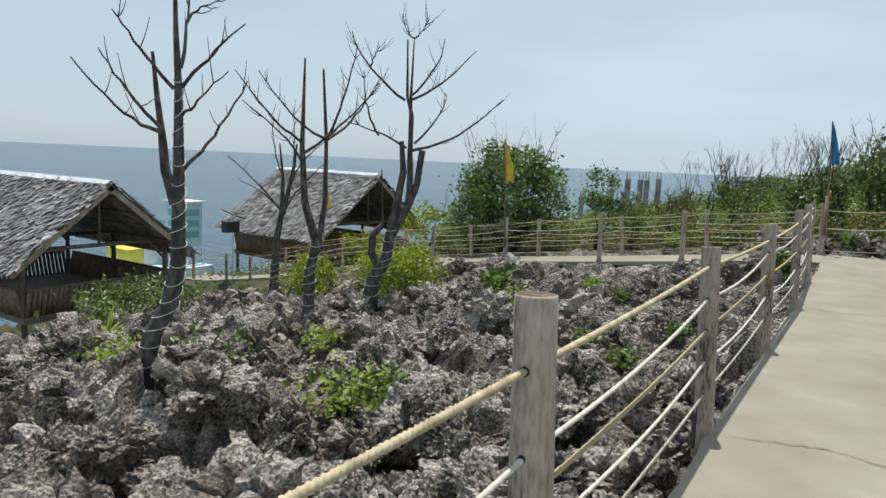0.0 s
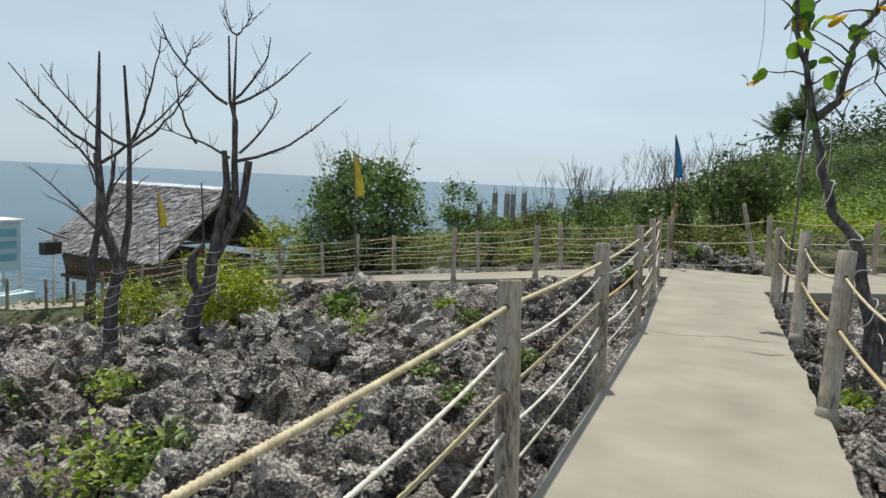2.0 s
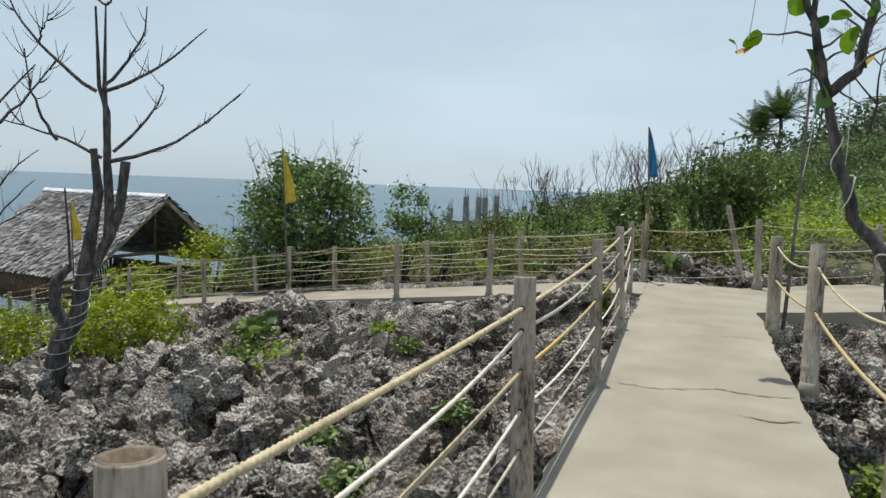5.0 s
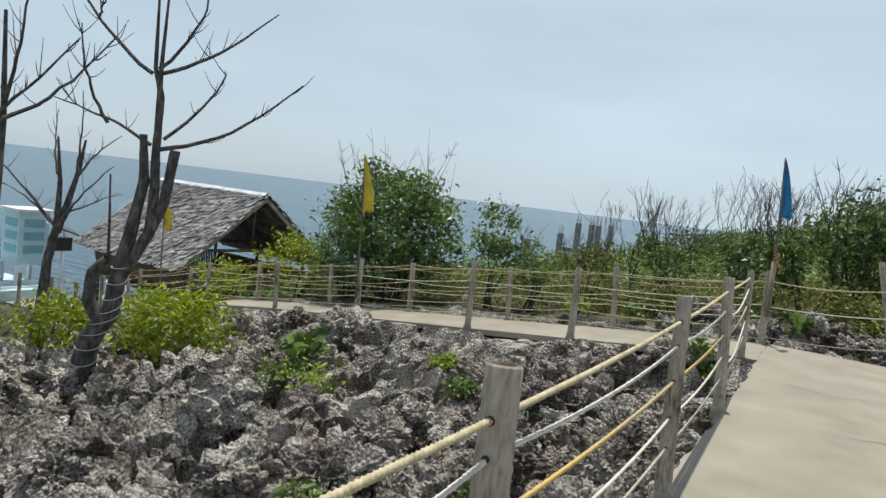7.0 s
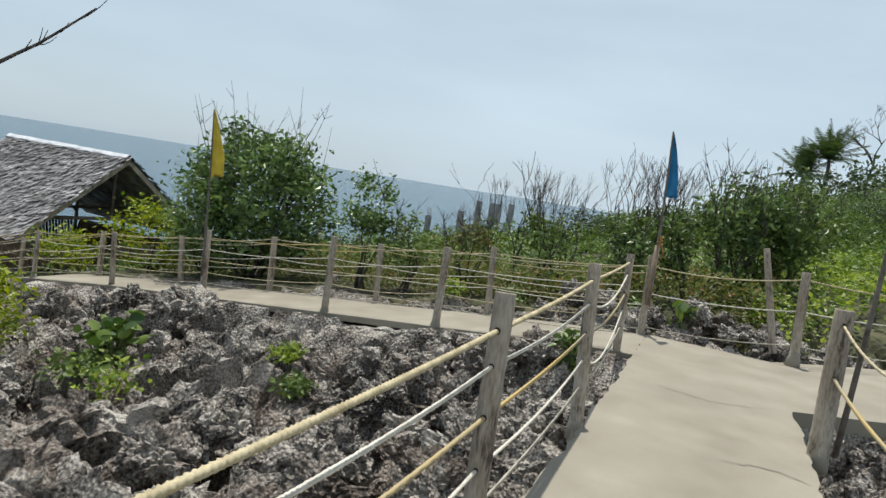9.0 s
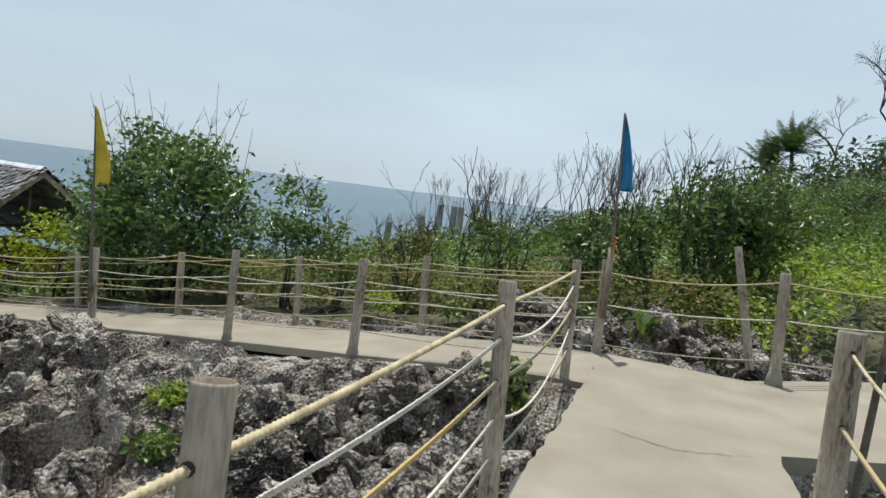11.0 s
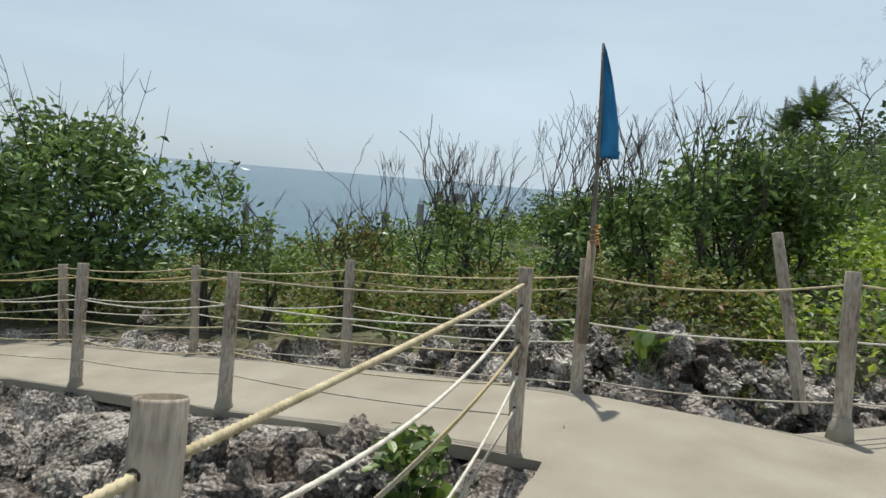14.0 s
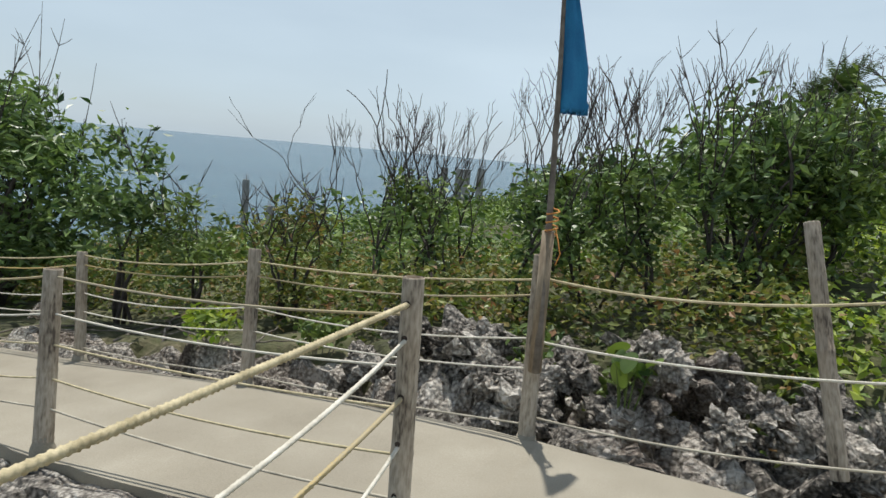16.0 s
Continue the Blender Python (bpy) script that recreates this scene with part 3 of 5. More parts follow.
def rock_shape(seed, level):
    """A pitted, knobbly lump of coral rock about one metre in radius: verts and faces."""
    bm = bmesh.new()
    bmesh.ops.create_icosphere(bm, subdivisions=level, radius=1.0)
    d = np.array([tuple(v.co) for v in bm.verts])
    F = np.array([[v.index for v in f.verts] for f in bm.faces])
    bm.free()
    q = d + np.array([3.1 * seed, -1.7 * seed, 40.0])
    b1, b2, bval = cells3(q * 1.5, seed)
    k1, k2, kval = cells3(q * 3.6 + 0.25 * np.stack([vnoise3(q * 5, seed + k) for k in (1, 2, 3)], 1), seed + 1)
    p1, _, pval = cells3(q * 6.5, seed + 2)
    f1, _, fval = cells3(q * 12.0, seed + 3)
    r = 0.60 + 0.42 * bval * step(0.0, 0.35, b2 - b1) + 0.5 * (vnoise3(q * 1.4, seed + 4) - 0.5)
    r = r + 0.20 * (kval - 0.35) * step(0.0, 0.22, k2 - k1) - 0.10 * step(0.18, 0.0, k2 - k1)
    r = r - 0.13 * step(0.42, 0.15, p1) * (pval > 0.5) + 0.07 * (0.6 - f1) * fval + 0.10 * (vnoise3(q * 9, seed + 5) - 0.5)
    v = d * np.clip(r, 0.25, 1.5)[:, None]
    v = v + 0.16 * (np.stack([vnoise3(v * 3.3 + 9, seed + k) for k in (6, 7, 8)], 1) - 0.5)
    return v * np.array([1, 1, 0.85]), F


def rock_sites():
    """Where lumps lie: x, y, z, radius and turn, on a jittered lattice clear of the paths."""
    rng = random.Random(61)
    out = []
    for x0, x1, y0, y1, gap, small, large, sink in ((-9.2, -0.1, -2.0, 12.4, 0.53, 0.20, 0.54, 0.20), (1.6, 4.4, -1.0, 11.6, 0.47, 0.18, 0.36, 0.26), (-14.0, -9.2, -2.0, 11.5, 0.8, 0.3, 0.6, 0.25), (-2.8, 3.6, 13.3, 15.6, 0.36, 0.13, 0.30, 0.02), (-7.0, -2.8, 13.6, 14.9, 0.6, 0.10, 0.22, 0.05)):
        for i in range(int((x1 - x0) / gap) + 1):
            for j in range(int((y1 - y0) / gap) + 1):
                r = small + (large - small) * rng.random() ** 1.4
                x, y = x0 + gap * (i + rng.uniform(0.05, 0.95)), y0 + gap * (j + rng.uniform(0.05, 0.95))
                reach = 0.64 * r
                turn, drop = rng.uniform(0, 360), rng.uniform(-0.6, 0.6)
                if rng.random() < 0.14 or np.any(paved(np.array([x - reach, x + reach, x, x]), np.array([y, y, y - reach, y + reach]), 0.03)):
                    continue
                if rocky(x, y) < 0.6 and x > -9:
                    continue
                if any(math.hypot(x - a, y - b) < r * 0.75 + c * 0.4 for a, b, c in WEEDS):
                    continue
                lie = float(smooth_ground(x, y)) + 0.34 * (float(vnoise(x * 0.9, y * 0.9, 63)) - 0.5)
                gap1, gap2, height, _ = cells(np.array(x + 0.5 * float(vnoise(x, y, 65))), np.array(y + 0.5 * float(vnoise(x, y, 66))), 0.6, 67)
                lie += 0.34 * (float(height) - 0.5) - 0.42 * float(step(0.26, 0.0, gap2 - gap1))
                if y < 12.5 and x < 0:
                    lie -= 0.04 * float(step(0.9, 0.2, side_at(x, 1) - y))
                out.append((x, y, lie - sink + drop * 0.3, r, turn))
    return out


def build_rocks():
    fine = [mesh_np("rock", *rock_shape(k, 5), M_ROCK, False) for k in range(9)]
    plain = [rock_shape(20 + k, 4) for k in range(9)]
    V, F, near, base = [], [], 0, 0
    for k, (x, y, z, r, turn) in enumerate(rock_sites()):
        m = Matrix.Translation((x, y, z)) @ pose(0, 0, 0, (turn * 7) % 40 - 20, (turn * 3) % 40 - 20, turn) @ Matrix.Diagonal((r * 1.12, r * 1.12, r * 1.12, 1))
        if (-3.1 < x < 3.4 or -4.8 < x < 0 and y < 4.5 or y > 13.2 and x > -1) and near < 205:
            ob = new("rock", fine[k % 9])
            ob.parent = GROUND
            ob.matrix_basis = m
            near += 1
            continue
        v, f = plain[k % 9]
        mm = np.array(m)
        V.append(v @ mm[:3, :3].T + mm[:3, 3])
        F.append(f + base)
        base += len(v)
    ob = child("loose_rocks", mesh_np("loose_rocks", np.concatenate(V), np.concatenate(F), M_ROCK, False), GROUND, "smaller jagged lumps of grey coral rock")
    tagged(ob, "jagged lumps of grey coral rock", kind="stuff")

# ---- sea ----
sea = Soup().box((-4500, -4500, -16), (4500, 4500, -12))
thing("water", "calm grey-blue sea reaching a hazy horizon", "sea", kind="structure", data=sea.mesh("water", M_SEA, False))


# ---- concrete paths ----
def slab(name, left, right, z_left, thick, label):
    """A cast path between two edge lines, cut across at small steps, with uneven edges and top."""
    n = len(left)
    across = 13
    V, F = [], []
    for i in range(n):
        a, b = np.array(left[i]), np.array(right[i])
        for j in range(across):
            t = j / (across - 1)
            p = a * (1 - t) + b * t
            x, y = p
            w = (vnoise(np.array(x * 2.1), np.array(y * 2.1), 5) - 0.5) * 0.0012 + (vnoise(np.array(x * 9), np.array(y * 9), 6) - 0.5) * 0.0004
            if j in (0, across - 1):
                o = (vnoise(np.array(x * 1.4), np.array(y * 1.4), 8) - 0.5) * 0.05 + (vnoise(np.array(x * 9), np.array(y * 9), 9) - 0.5) * 0.03
                x, y = p + (b - a) / np.linalg.norm(b - a) * o
                w -= 0.004
            V.append((x, y, z_left[i] + w))
        for j in (across - 1, 0):
            x, y, z = V[-across:][j] if j else V[-across - 1]
            V.append((x, y, z - thick))
    row = across + 2
    for i in range(n - 1):
        loop = list(range(across)) + [across, across + 1]
        for j in range(row):
            a, b = i * row + loop[j], i * row + loop[(j + 1) % row]
            F.append((a, a + row, b + row, b))
    return thing(name, label, "path", kind="structure", data=mesh_np(name, V, F, M_CONC, False))


ys = np.arange(-9.0, 13.05, 0.06)
slab("pavement_walkway", [(0.02, y) for y in ys], [(WALK_R, y) for y in ys], np.zeros(len(ys)), 0.22, "pale worn concrete walkway with hairline cracks")
xs = np.arange(-21.0, 0.62, 0.15)
slab("pavement_side", [(x, side_at(x, 2)) for x in xs], [(x, side_at(x, 1)) for x in xs], [float(side_at(x, 3)) - 0.005 for x in xs], 0.08, "pale concrete side path sloping down to the huts")
ts = np.arange(-0.45, 9.0, 0.15)
slab("pavement_branch", [(1.40 + t * 0.78, 13.1 + 0.66 * t) for t in ts], [(1.40 + t * 0.9, 10.75 + 0.52 * t) for t in ts], np.full(len(ts), -0.006) + 0.01 * ts, 0.15, "pale concrete branch path beside green scrub")


# ---- posts, ropes and fences ----
def post_mesh(height, radius, seed, hollow=True):
    """A weathered bamboo or log post standing on the origin: rings at the nodes, a sawn top."""
    rng = random.Random(seed)
    s = Soup()
    sides, base = 14, None
    levels = []
    nodes = [height * f + rng.uniform(-0.04, 0.04) for f in (0.18, 0.47, 0.76)]
    zs = sorted(set([0.0, 0.02] + [height * i / 12 for i in range(1, 12)] + [n + d for n in nodes for d in (-0.018, 0.0, 0.018)] + [height - 0.006, height]))
    for z in zs:
        r = radius * (1.06 - 0.08 * z / height) * rng.uniform(0.985, 1.015)
        if any(abs(z - n) < 0.002 for n in nodes):
            r *= 1.06
        if z == height:
            r *= 0.96
        levels.append((z, r))
    for z, r in levels:
        for k in range(sides):
            a = 2 * math.pi * k / sides
            q = r * (1 + 0.025 * math.sin(2 * a + seed) + 0.012 * math.sin(5 * a + seed * 2))
            s.v.append(Vector((q * math.cos(a), q * math.sin(a), z)))
    n = len(levels)
    for i in range(n - 1):
        for k in range(sides):
            a, b = i * sides + k, i * sides + (k + 1) % sides
            s.f.append((a, b, b + sides, a + sides))
    rim = (n - 1) * sides
    inner = len(s.v)
    depth = 0.10 if hollow else 0.004
    shrink = 0.72 if hollow else 0.93
    for z, q in ((height, shrink), (height - depth, shrink * 0.95)):
        for k in range(sides):
            p = s.v[rim + k]
            s.v.append(Vector((p.x * q, p.y * q, z)))
    for k in range(sides):
        b = (k + 1) % sides
        s.f.append((rim + k, rim + b, inner + b, inner + k))
        s.f.append((inner + k, inner + b, inner + sides + b, inner + sides + k))
    c = inner + sides
    for k in range(1, sides // 2):
        s.f.append((c + k - 1, c + k, c + sides - 1 - k, c + sides - k if k > 1 else c + sides - 1))
    s.f = [q for q in s.f if len(set(q)) == 4]
    me = s.mesh("post", M_POST, True)
    me.materials.append(M_POST_END)
    idx = np.zeros(len(me.polygons), np.int32)
    idx[(n - 1) * sides:] = 1
    me.polygons.foreach_set("material_index", idx)
    return me


def stand(ob, base, top):
    """Puts a post's foot at base and leans it towards top."""
    base, top = Vector(base), Vector(top)
    ob.matrix_world = Matrix.Translation(base) @ (top - base).to_track_quat("Z", "Y").to_matrix().to_4x4()


def sagging(a, b, sag, gap):
    n = max(3, int((Vector(b) - Vector(a)).length / gap))
    return bend(a, b, (0, 0, -sag), n)


def rope_mesh(stops_, radius, material, gap, lobes=0, sides=6, fuzz=0.0):
    """One rope through a row of points (x, y, z, sag after it)."""
    pts = []
    for (a, b) in zip(stops_[:-1], stops_[1:]):
        seg = sagging(a[:3], b[:3], a[3], gap)
        pts += seg if not pts else seg[1:]
    s = Soup()
    s.ring_tube(pts, [radius * (1 + random.uniform(-fuzz, fuzz)) for _ in pts], sides, True, lobes, 110.0 if radius > 0.012 else 90.0, 0.42)
    return s.mesh("rope", material, True)


def fence(label, posts, radius, ropes_spec, fat=False, hollow=None, holes=False, bare=(), slack=None, odd=None, girth=None):
    """posts: (foot, top). ropes_spec: (height up the post, radius, material, sag). bare: posts that belong to another fence. slack: (span, factor). odd: (post, rope): height."""
    f = thing("rope_fence", label, "fence", group="rope fences along the paths", at=posts[0][0])
    off = Vector(posts[0][0])
    for i, (b, t) in enumerate(posts):
        if i in bare:
            continue
        h = (Vector(t) - Vector(b)).length
        me = post_mesh(h + 0.12, radius * (girth or {}).get(i, random.uniform(0.9, 1.1)), i * 7 + int(abs(off.x * 10)), hollow is None or hollow[i])
        ob = new("post", me)
        ob.parent = f
        d = (Vector(t) - Vector(b)).normalized()
        ob.matrix_basis = Matrix.Translation(Vector(b) - d * 0.12 - off) @ d.to_track_quat("Z", "Y").to_matrix().to_4x4() @ pose(0, 0, 0, 0, 0, 47 * i)
        s = Soup()
        foot = Vector(b) - off
        s.ring_tube([foot + Vector((0, 0, -0.10)), foot + Vector((0, 0, 0.0)), foot + Vector((0, 0, 0.012 if fat else 0.03)), foot + Vector((0, 0, 0.03 if fat else 0.075))], [radius * k for k in ((1.4, 1.22, 1.1, 1.0) if fat else (1.7, 1.45, 1.2, 1.0))], 12)
        child("footing", s.mesh("footing", M_CONC, True), f, "mortar footing")
    for n, (height, r, material, sag) in enumerate(ropes_spec):
        stops_ = []
        for i, (b, t) in enumerate(posts):
            h = (Vector(t) - Vector(b)).length
            up = (odd or {}).get((i, n), height + random.uniform(-0.012, 0.012))
            p = Vector(b).lerp(Vector(t), min(0.97, up / h)) - off
            stops_.append((p.x, p.y, p.z, sag * random.uniform(0.75, 1.25) * (slack[1] if slack and slack[0] == i and n else 1)))
            if holes and i not in bare:
                s = Soup()
                s.ring_tube([p + Vector((0.0, -radius * 1.05 * (girth or {}).get(i, 1.0), 0)), p + Vector((0.0, radius * 1.05 * (girth or {}).get(i, 1.0), 0))], [r * 1.14] * 2, 10)
                child("rope_hole", s.mesh("rope_hole", M_HOLE, False), f)
        gap = (0.0045 if r > 0.012 else 0.01) if fat else 0.09
        child("rope", rope_mesh(stops_, r, material, gap, 3 if fat else 0, 9 if fat else 6, 0.05), f)
    return f


P_POSTS = [((0.0, -4.7, 0.0), (-0.08, -4.65, 1.08)), ((-0.02, -2.4, 0.0), (-0.08, -2.35, 1.08)), ((-0.02, -0.12, -0.02), (-0.08, -0.08, 1.10)), ((-0.02, 2.2, -0.04), (-0.085, 2.26, 1.03)), ((0.0, 4.46, 0.0), (-0.05, 4.54, 1.035)),
           ((0.03, 6.66, 0.0), (-0.025, 6.78, 1.07)), ((0.0, 8.82, 0.0), (-0.09, 9.0, 1.06)), ((-0.17, 11.76, -0.06), (-0.205, 11.79, 1.01))]
main_fence = fence("weathered post fence with thick sagging ropes beside the walkway", P_POSTS, 0.0425,
      [(0.93, 0.0122, M_ROPE_A, 0.01), (0.80, 0.0095, M_ROPE_W, 0.045), (0.61, 0.0105, M_ROPE_Y, 0.02), (0.435, 0.0088, M_ROPE_W, 0.05), (0.26, 0.0085, M_ROPE_G, 0.03)],
      fat=True, hollow=[False, False, False, True, True, True, True, True], holes=True, slack=(6, 4.0), girth={2: 1.4, 3: 1.2, 4: 1.2}, odd={(7, 0): 0.98, (7, 1): 0.86, (7, 2): 0.65, (7, 3): 0.48, (7, 4): 0.29, (6, 0): 0.965, (3, 0): 0.965, (4, 0): 0.90, (2, 0): 0.93, (2, 1): 0.70, (2, 2): 0.58, (1, 1): 0.70})
lean = Matrix.Translation(Vector((-0.07, 2.17, -0.1)) - Vector(P_POSTS[0][0])) @ pose(0, 0, 0, -3, -3, -55)
child("batten", Soup().box((-0.022, -0.006, 0.0), (0.022, 0.006, 0.55)).box((-0.024, -0.0062, 0.549), (0.021, 0.0064, 1.10)).mesh("batten", M_BRANCH, False), main_fence, "dark split slat against a post").matrix_basis = lean
THIN_N = [(0.92, 0.0065, M_ROPE_Y, 0.04), (0.73, 0.006, M_ROPE_W, 0.05), (0.56, 0.006, M_ROPE_A, 0.03), (0.38, 0.006, M_ROPE_A, 0.05), (0.22, 0.006, M_ROPE_G, 0.03)]
THIN_F = [(0.93, 0.0065, M_ROPE_A, 0.05), (0.84, 0.006, M_ROPE_Y, 0.06), (0.60, 0.006, M_ROPE_W, 0.06), (0.43, 0.006, M_ROPE_W, 0.04), (0.13, 0.006, M_ROPE_G, 0.02)]
N_POSTS = [((-0.17, 11.84, -0.06), (-0.205, 11.87, 0.99)), ((-2.395, 12.03, -0.29), (-2.42, 12.10, 0.67)), ((-4.14, 12.265, -0.54), (-4.2, 12.36, 0.49)), ((-6.525, 12.56, -0.87), (-6.55, 12.56, 0.166)), ((-8.75, 12.85, -1.19), (-8.7, 12.75, -0.24)),
           ((-10.95, 13.05, -1.5), (-11.0, 13.1, -0.62)), ((-13.2, 13.02, -2.03), (-13.2, 13.02, -1.12)), ((-14.6, 13.03, -2.37), (-14.65, 13.03, -1.5)), ((-15.74, 13.08, -2.56), (-15.74, 13.06, -1.86)), ((-16.93, 13.14, -2.77), (-16.93, 13.12, -1.92)), ((-18.8, 13.3, -3.02), (-18.8, 13.3, -2.13)), ((-20.5, 13.47, -3.18), (-20.5, 13.47, -2.3))]
fence("grey bamboo post fence with thin slack ropes above the rock pit", N_POSTS, 0.044, THIN_N, bare=(0,))
F_POSTS = [((-0.075, 13.13, -0.09), (-0.115, 13.19, 0.96)), ((-2.2, 13.43, -0.35), (-2.31, 13.59, 0.65)), ((-4.07, 13.6, -0.57), (-4.17, 13.69, 0.36)), ((-6.26, 13.88, -0.87), (-6.3, 13.88, 0.09)), ((-8.12, 13.78, -1.16), (-8.2, 13.77, -0.22)),
           ((-10.5, 14.1, -1.48), (-10.5, 14.1, -0.55)), ((-12.9, 14.2, -1.97), (-12.9, 14.2, -1.1)), ((-15.4, 14.26, -2.52), (-15.4, 14.26, -1.65))]
fence("grey bamboo post fence with thin slack ropes in front of scrub", F_POSTS, 0.05, THIN_F)
G_POSTS = [((-0.075, 13.20, -0.09), (-0.115, 13.26, 0.94)), ((1.64, 13.1, 0.08), (1.605, 13.22, 1.08)), ((3.6, 14.8, 0.05), (3.6, 14.85, 1.05)), ((5.6, 16.5, 0.08), (5.6, 16.55, 1.05))]
fence("grey post fence with three ropes beside the branch path", G_POSTS, 0.052, [(0.92, 0.008, M_ROPE_A, 0.06), (0.56, 0.0075, M_ROPE_W, 0.05), (0.15, 0.007, M_ROPE_G, 0.05)], bare=(0,))
R_POSTS = [((1.525, 9.6, 0.0), (1.51, 9.64, 1.02)), ((1.55, 7.2, 0.03), (1.58, 7.5, 1.08)), ((1.49, 4.58, 0.03), (1.54, 4.78, 1.09)), ((1.55, 2.2, 0.0), (1.58, 2.2, 1.05)), ((1.55, -0.2, 0.0), (1.58, -0.2, 1.05)), ((1.55, -2.5, 0.0), (1.58, -2.5, 1.05)), ((1.55, -4.8, 0.0), (1.58, -4.8, 1.05))]
fence("weathered post fence with slack yellow ropes opposite", R_POSTS, 0.06, [(0.92, 0.010, M_ROPE_A, 0.10), (0.56, 0.0125, M_ROPE_Y, 0.05)], fat=True, hollow=[True, True, False, True, True, True, True], holes=True)


# leaning bamboo stake behind the junction
def stake(foot, tip, r, label):
    me = post_mesh((Vector(tip) - Vector(foot)).length, r, 5)
    ob = thing("bamboo_stake", label, "stake", data=me)
    stand(ob, foot, tip)
    return ob


stake((1.44, 13.35, 0.05), (1.16, 13.6, 1.27), 0.04, "leaning grey bamboo stake beside a fence")


# ---- flags ----
def flag(foot, tip, top, low, width, cloth, label, wrap=None):
    """A thin pole from foot to tip with a narrow furled pennant hanging from top down to low."""
    f = thing("feather_flag", label, "flag", group="feather flags", at=foot)
    o = Vector(foot)
    s = Soup()
    s.ring_tube(bend(Vector((0, 0, 0)), Vector(tip) - o, (0.015, 0, 0), 8), [0.022 - 0.0016 * i for i in range(9)], 8)
    child("pole", s.mesh("pole", M_TWIG, True), f)
    if wrap:
        s = Soup()
        s.ring_tube([Vector((-0.01, 0.02, 0.0)), Vector((-0.02, 0.02, wrap - foot[2] + 0.1))], [0.036, 0.033], 10)
        child("sleeve", s.mesh("sleeve", M_SLEEVE, True), f, "thick bamboo sleeve")
    a, b = Vector(top) - o, Vector(low) - o
    side = Vector((0.9, 0.43, 0))
    V, F = [], []
    rows, cols = 22, 7
    for i in range(rows + 1):
        t = i / rows
        p = a.lerp(b, t)
        w = width * min(1.0, 0.08 + 1.25 * t ** 0.8)
        for j in range(cols):
            u = j / (cols - 1)
            drop = 0.0
            if i == rows:
                drop = random.uniform(-0.02, 0.06) + 0.10 * u
            fold = 0.022 * math.sin(u * 7 + t * 3) * t + 0.012 * math.sin(u * 15 + t * 8)
            q = p + side * (u * w) + Vector((-0.43, 0.9, 0)) * fold + Vector((0, 0, drop))
            V.append(tuple(q))
    for i in range(rows):
        for j in range(cols - 1):
            k = i * cols + j
            F.append((k, k + 1, k + cols + 1, k + cols))
    me = mesh_np("cloth", V, F, cloth, True)
    ob = child("cloth", me, f)
    sol = ob.modifiers.new("thick", "SOLIDIFY")
    sol.thickness = 0.003
    if wrap:
        s = Soup()
        for k in range(1):
            c = Vector((0, 0, wrap - foot[2] + 0.08))
            s.ring_tube([c + Vector((0.032 * math.cos(i * 0.9), 0.032 * math.sin(i * 0.9), 0.006 * i)) for i in range(24)], [0.0045] * 24, 6)
        s.ring_tube([Vector((0.03, -0.03, wrap - foot[2] + 0.12)), Vector((0.07, -0.05, wrap - foot[2])), Vector((0.05, -0.04, wrap - foot[2] - 0.06))], [0.004] * 3, 6)
        child("lashing", s.mesh("lashing", M_ORANGE, True), f, "orange cord lashing")
    return f


flag((-0.05, 13.07, 0.35), (-0.14, 13.1, 2.50), (-0.14, 13.1, 2.49), (-0.10, 13.1, 1.66), 0.155, M_BFLAG, "blue cloth feather flag on a pole tied to a post", wrap=1.0)
flag((-6.53, 12.50, -0.55), (-6.68, 12.49, 1.99), (-6.68, 12.49, 1.98), (-6.60, 12.49, 0.95), 0.2, M_YFLAG, "yellow cloth feather flag on a thin pole tied to a post")
flag((-12.85, 13.3, -1.96), (-13.0, 13.33, 0.76), (-13.0, 13.33, 0.75), (-12.92, 13.33, -0.2), 0.2, M_YFLAG, "yellow cloth feather flag near the thatched huts")
flag((1.64, 9.68, 0.0), (1.72, 9.8, 3.1), (1.72, 9.8, 3.08), (1.70, 9.8, 2.40), 0.06, M_WFLAG, "pale faded feather flag on a tall bamboo pole")


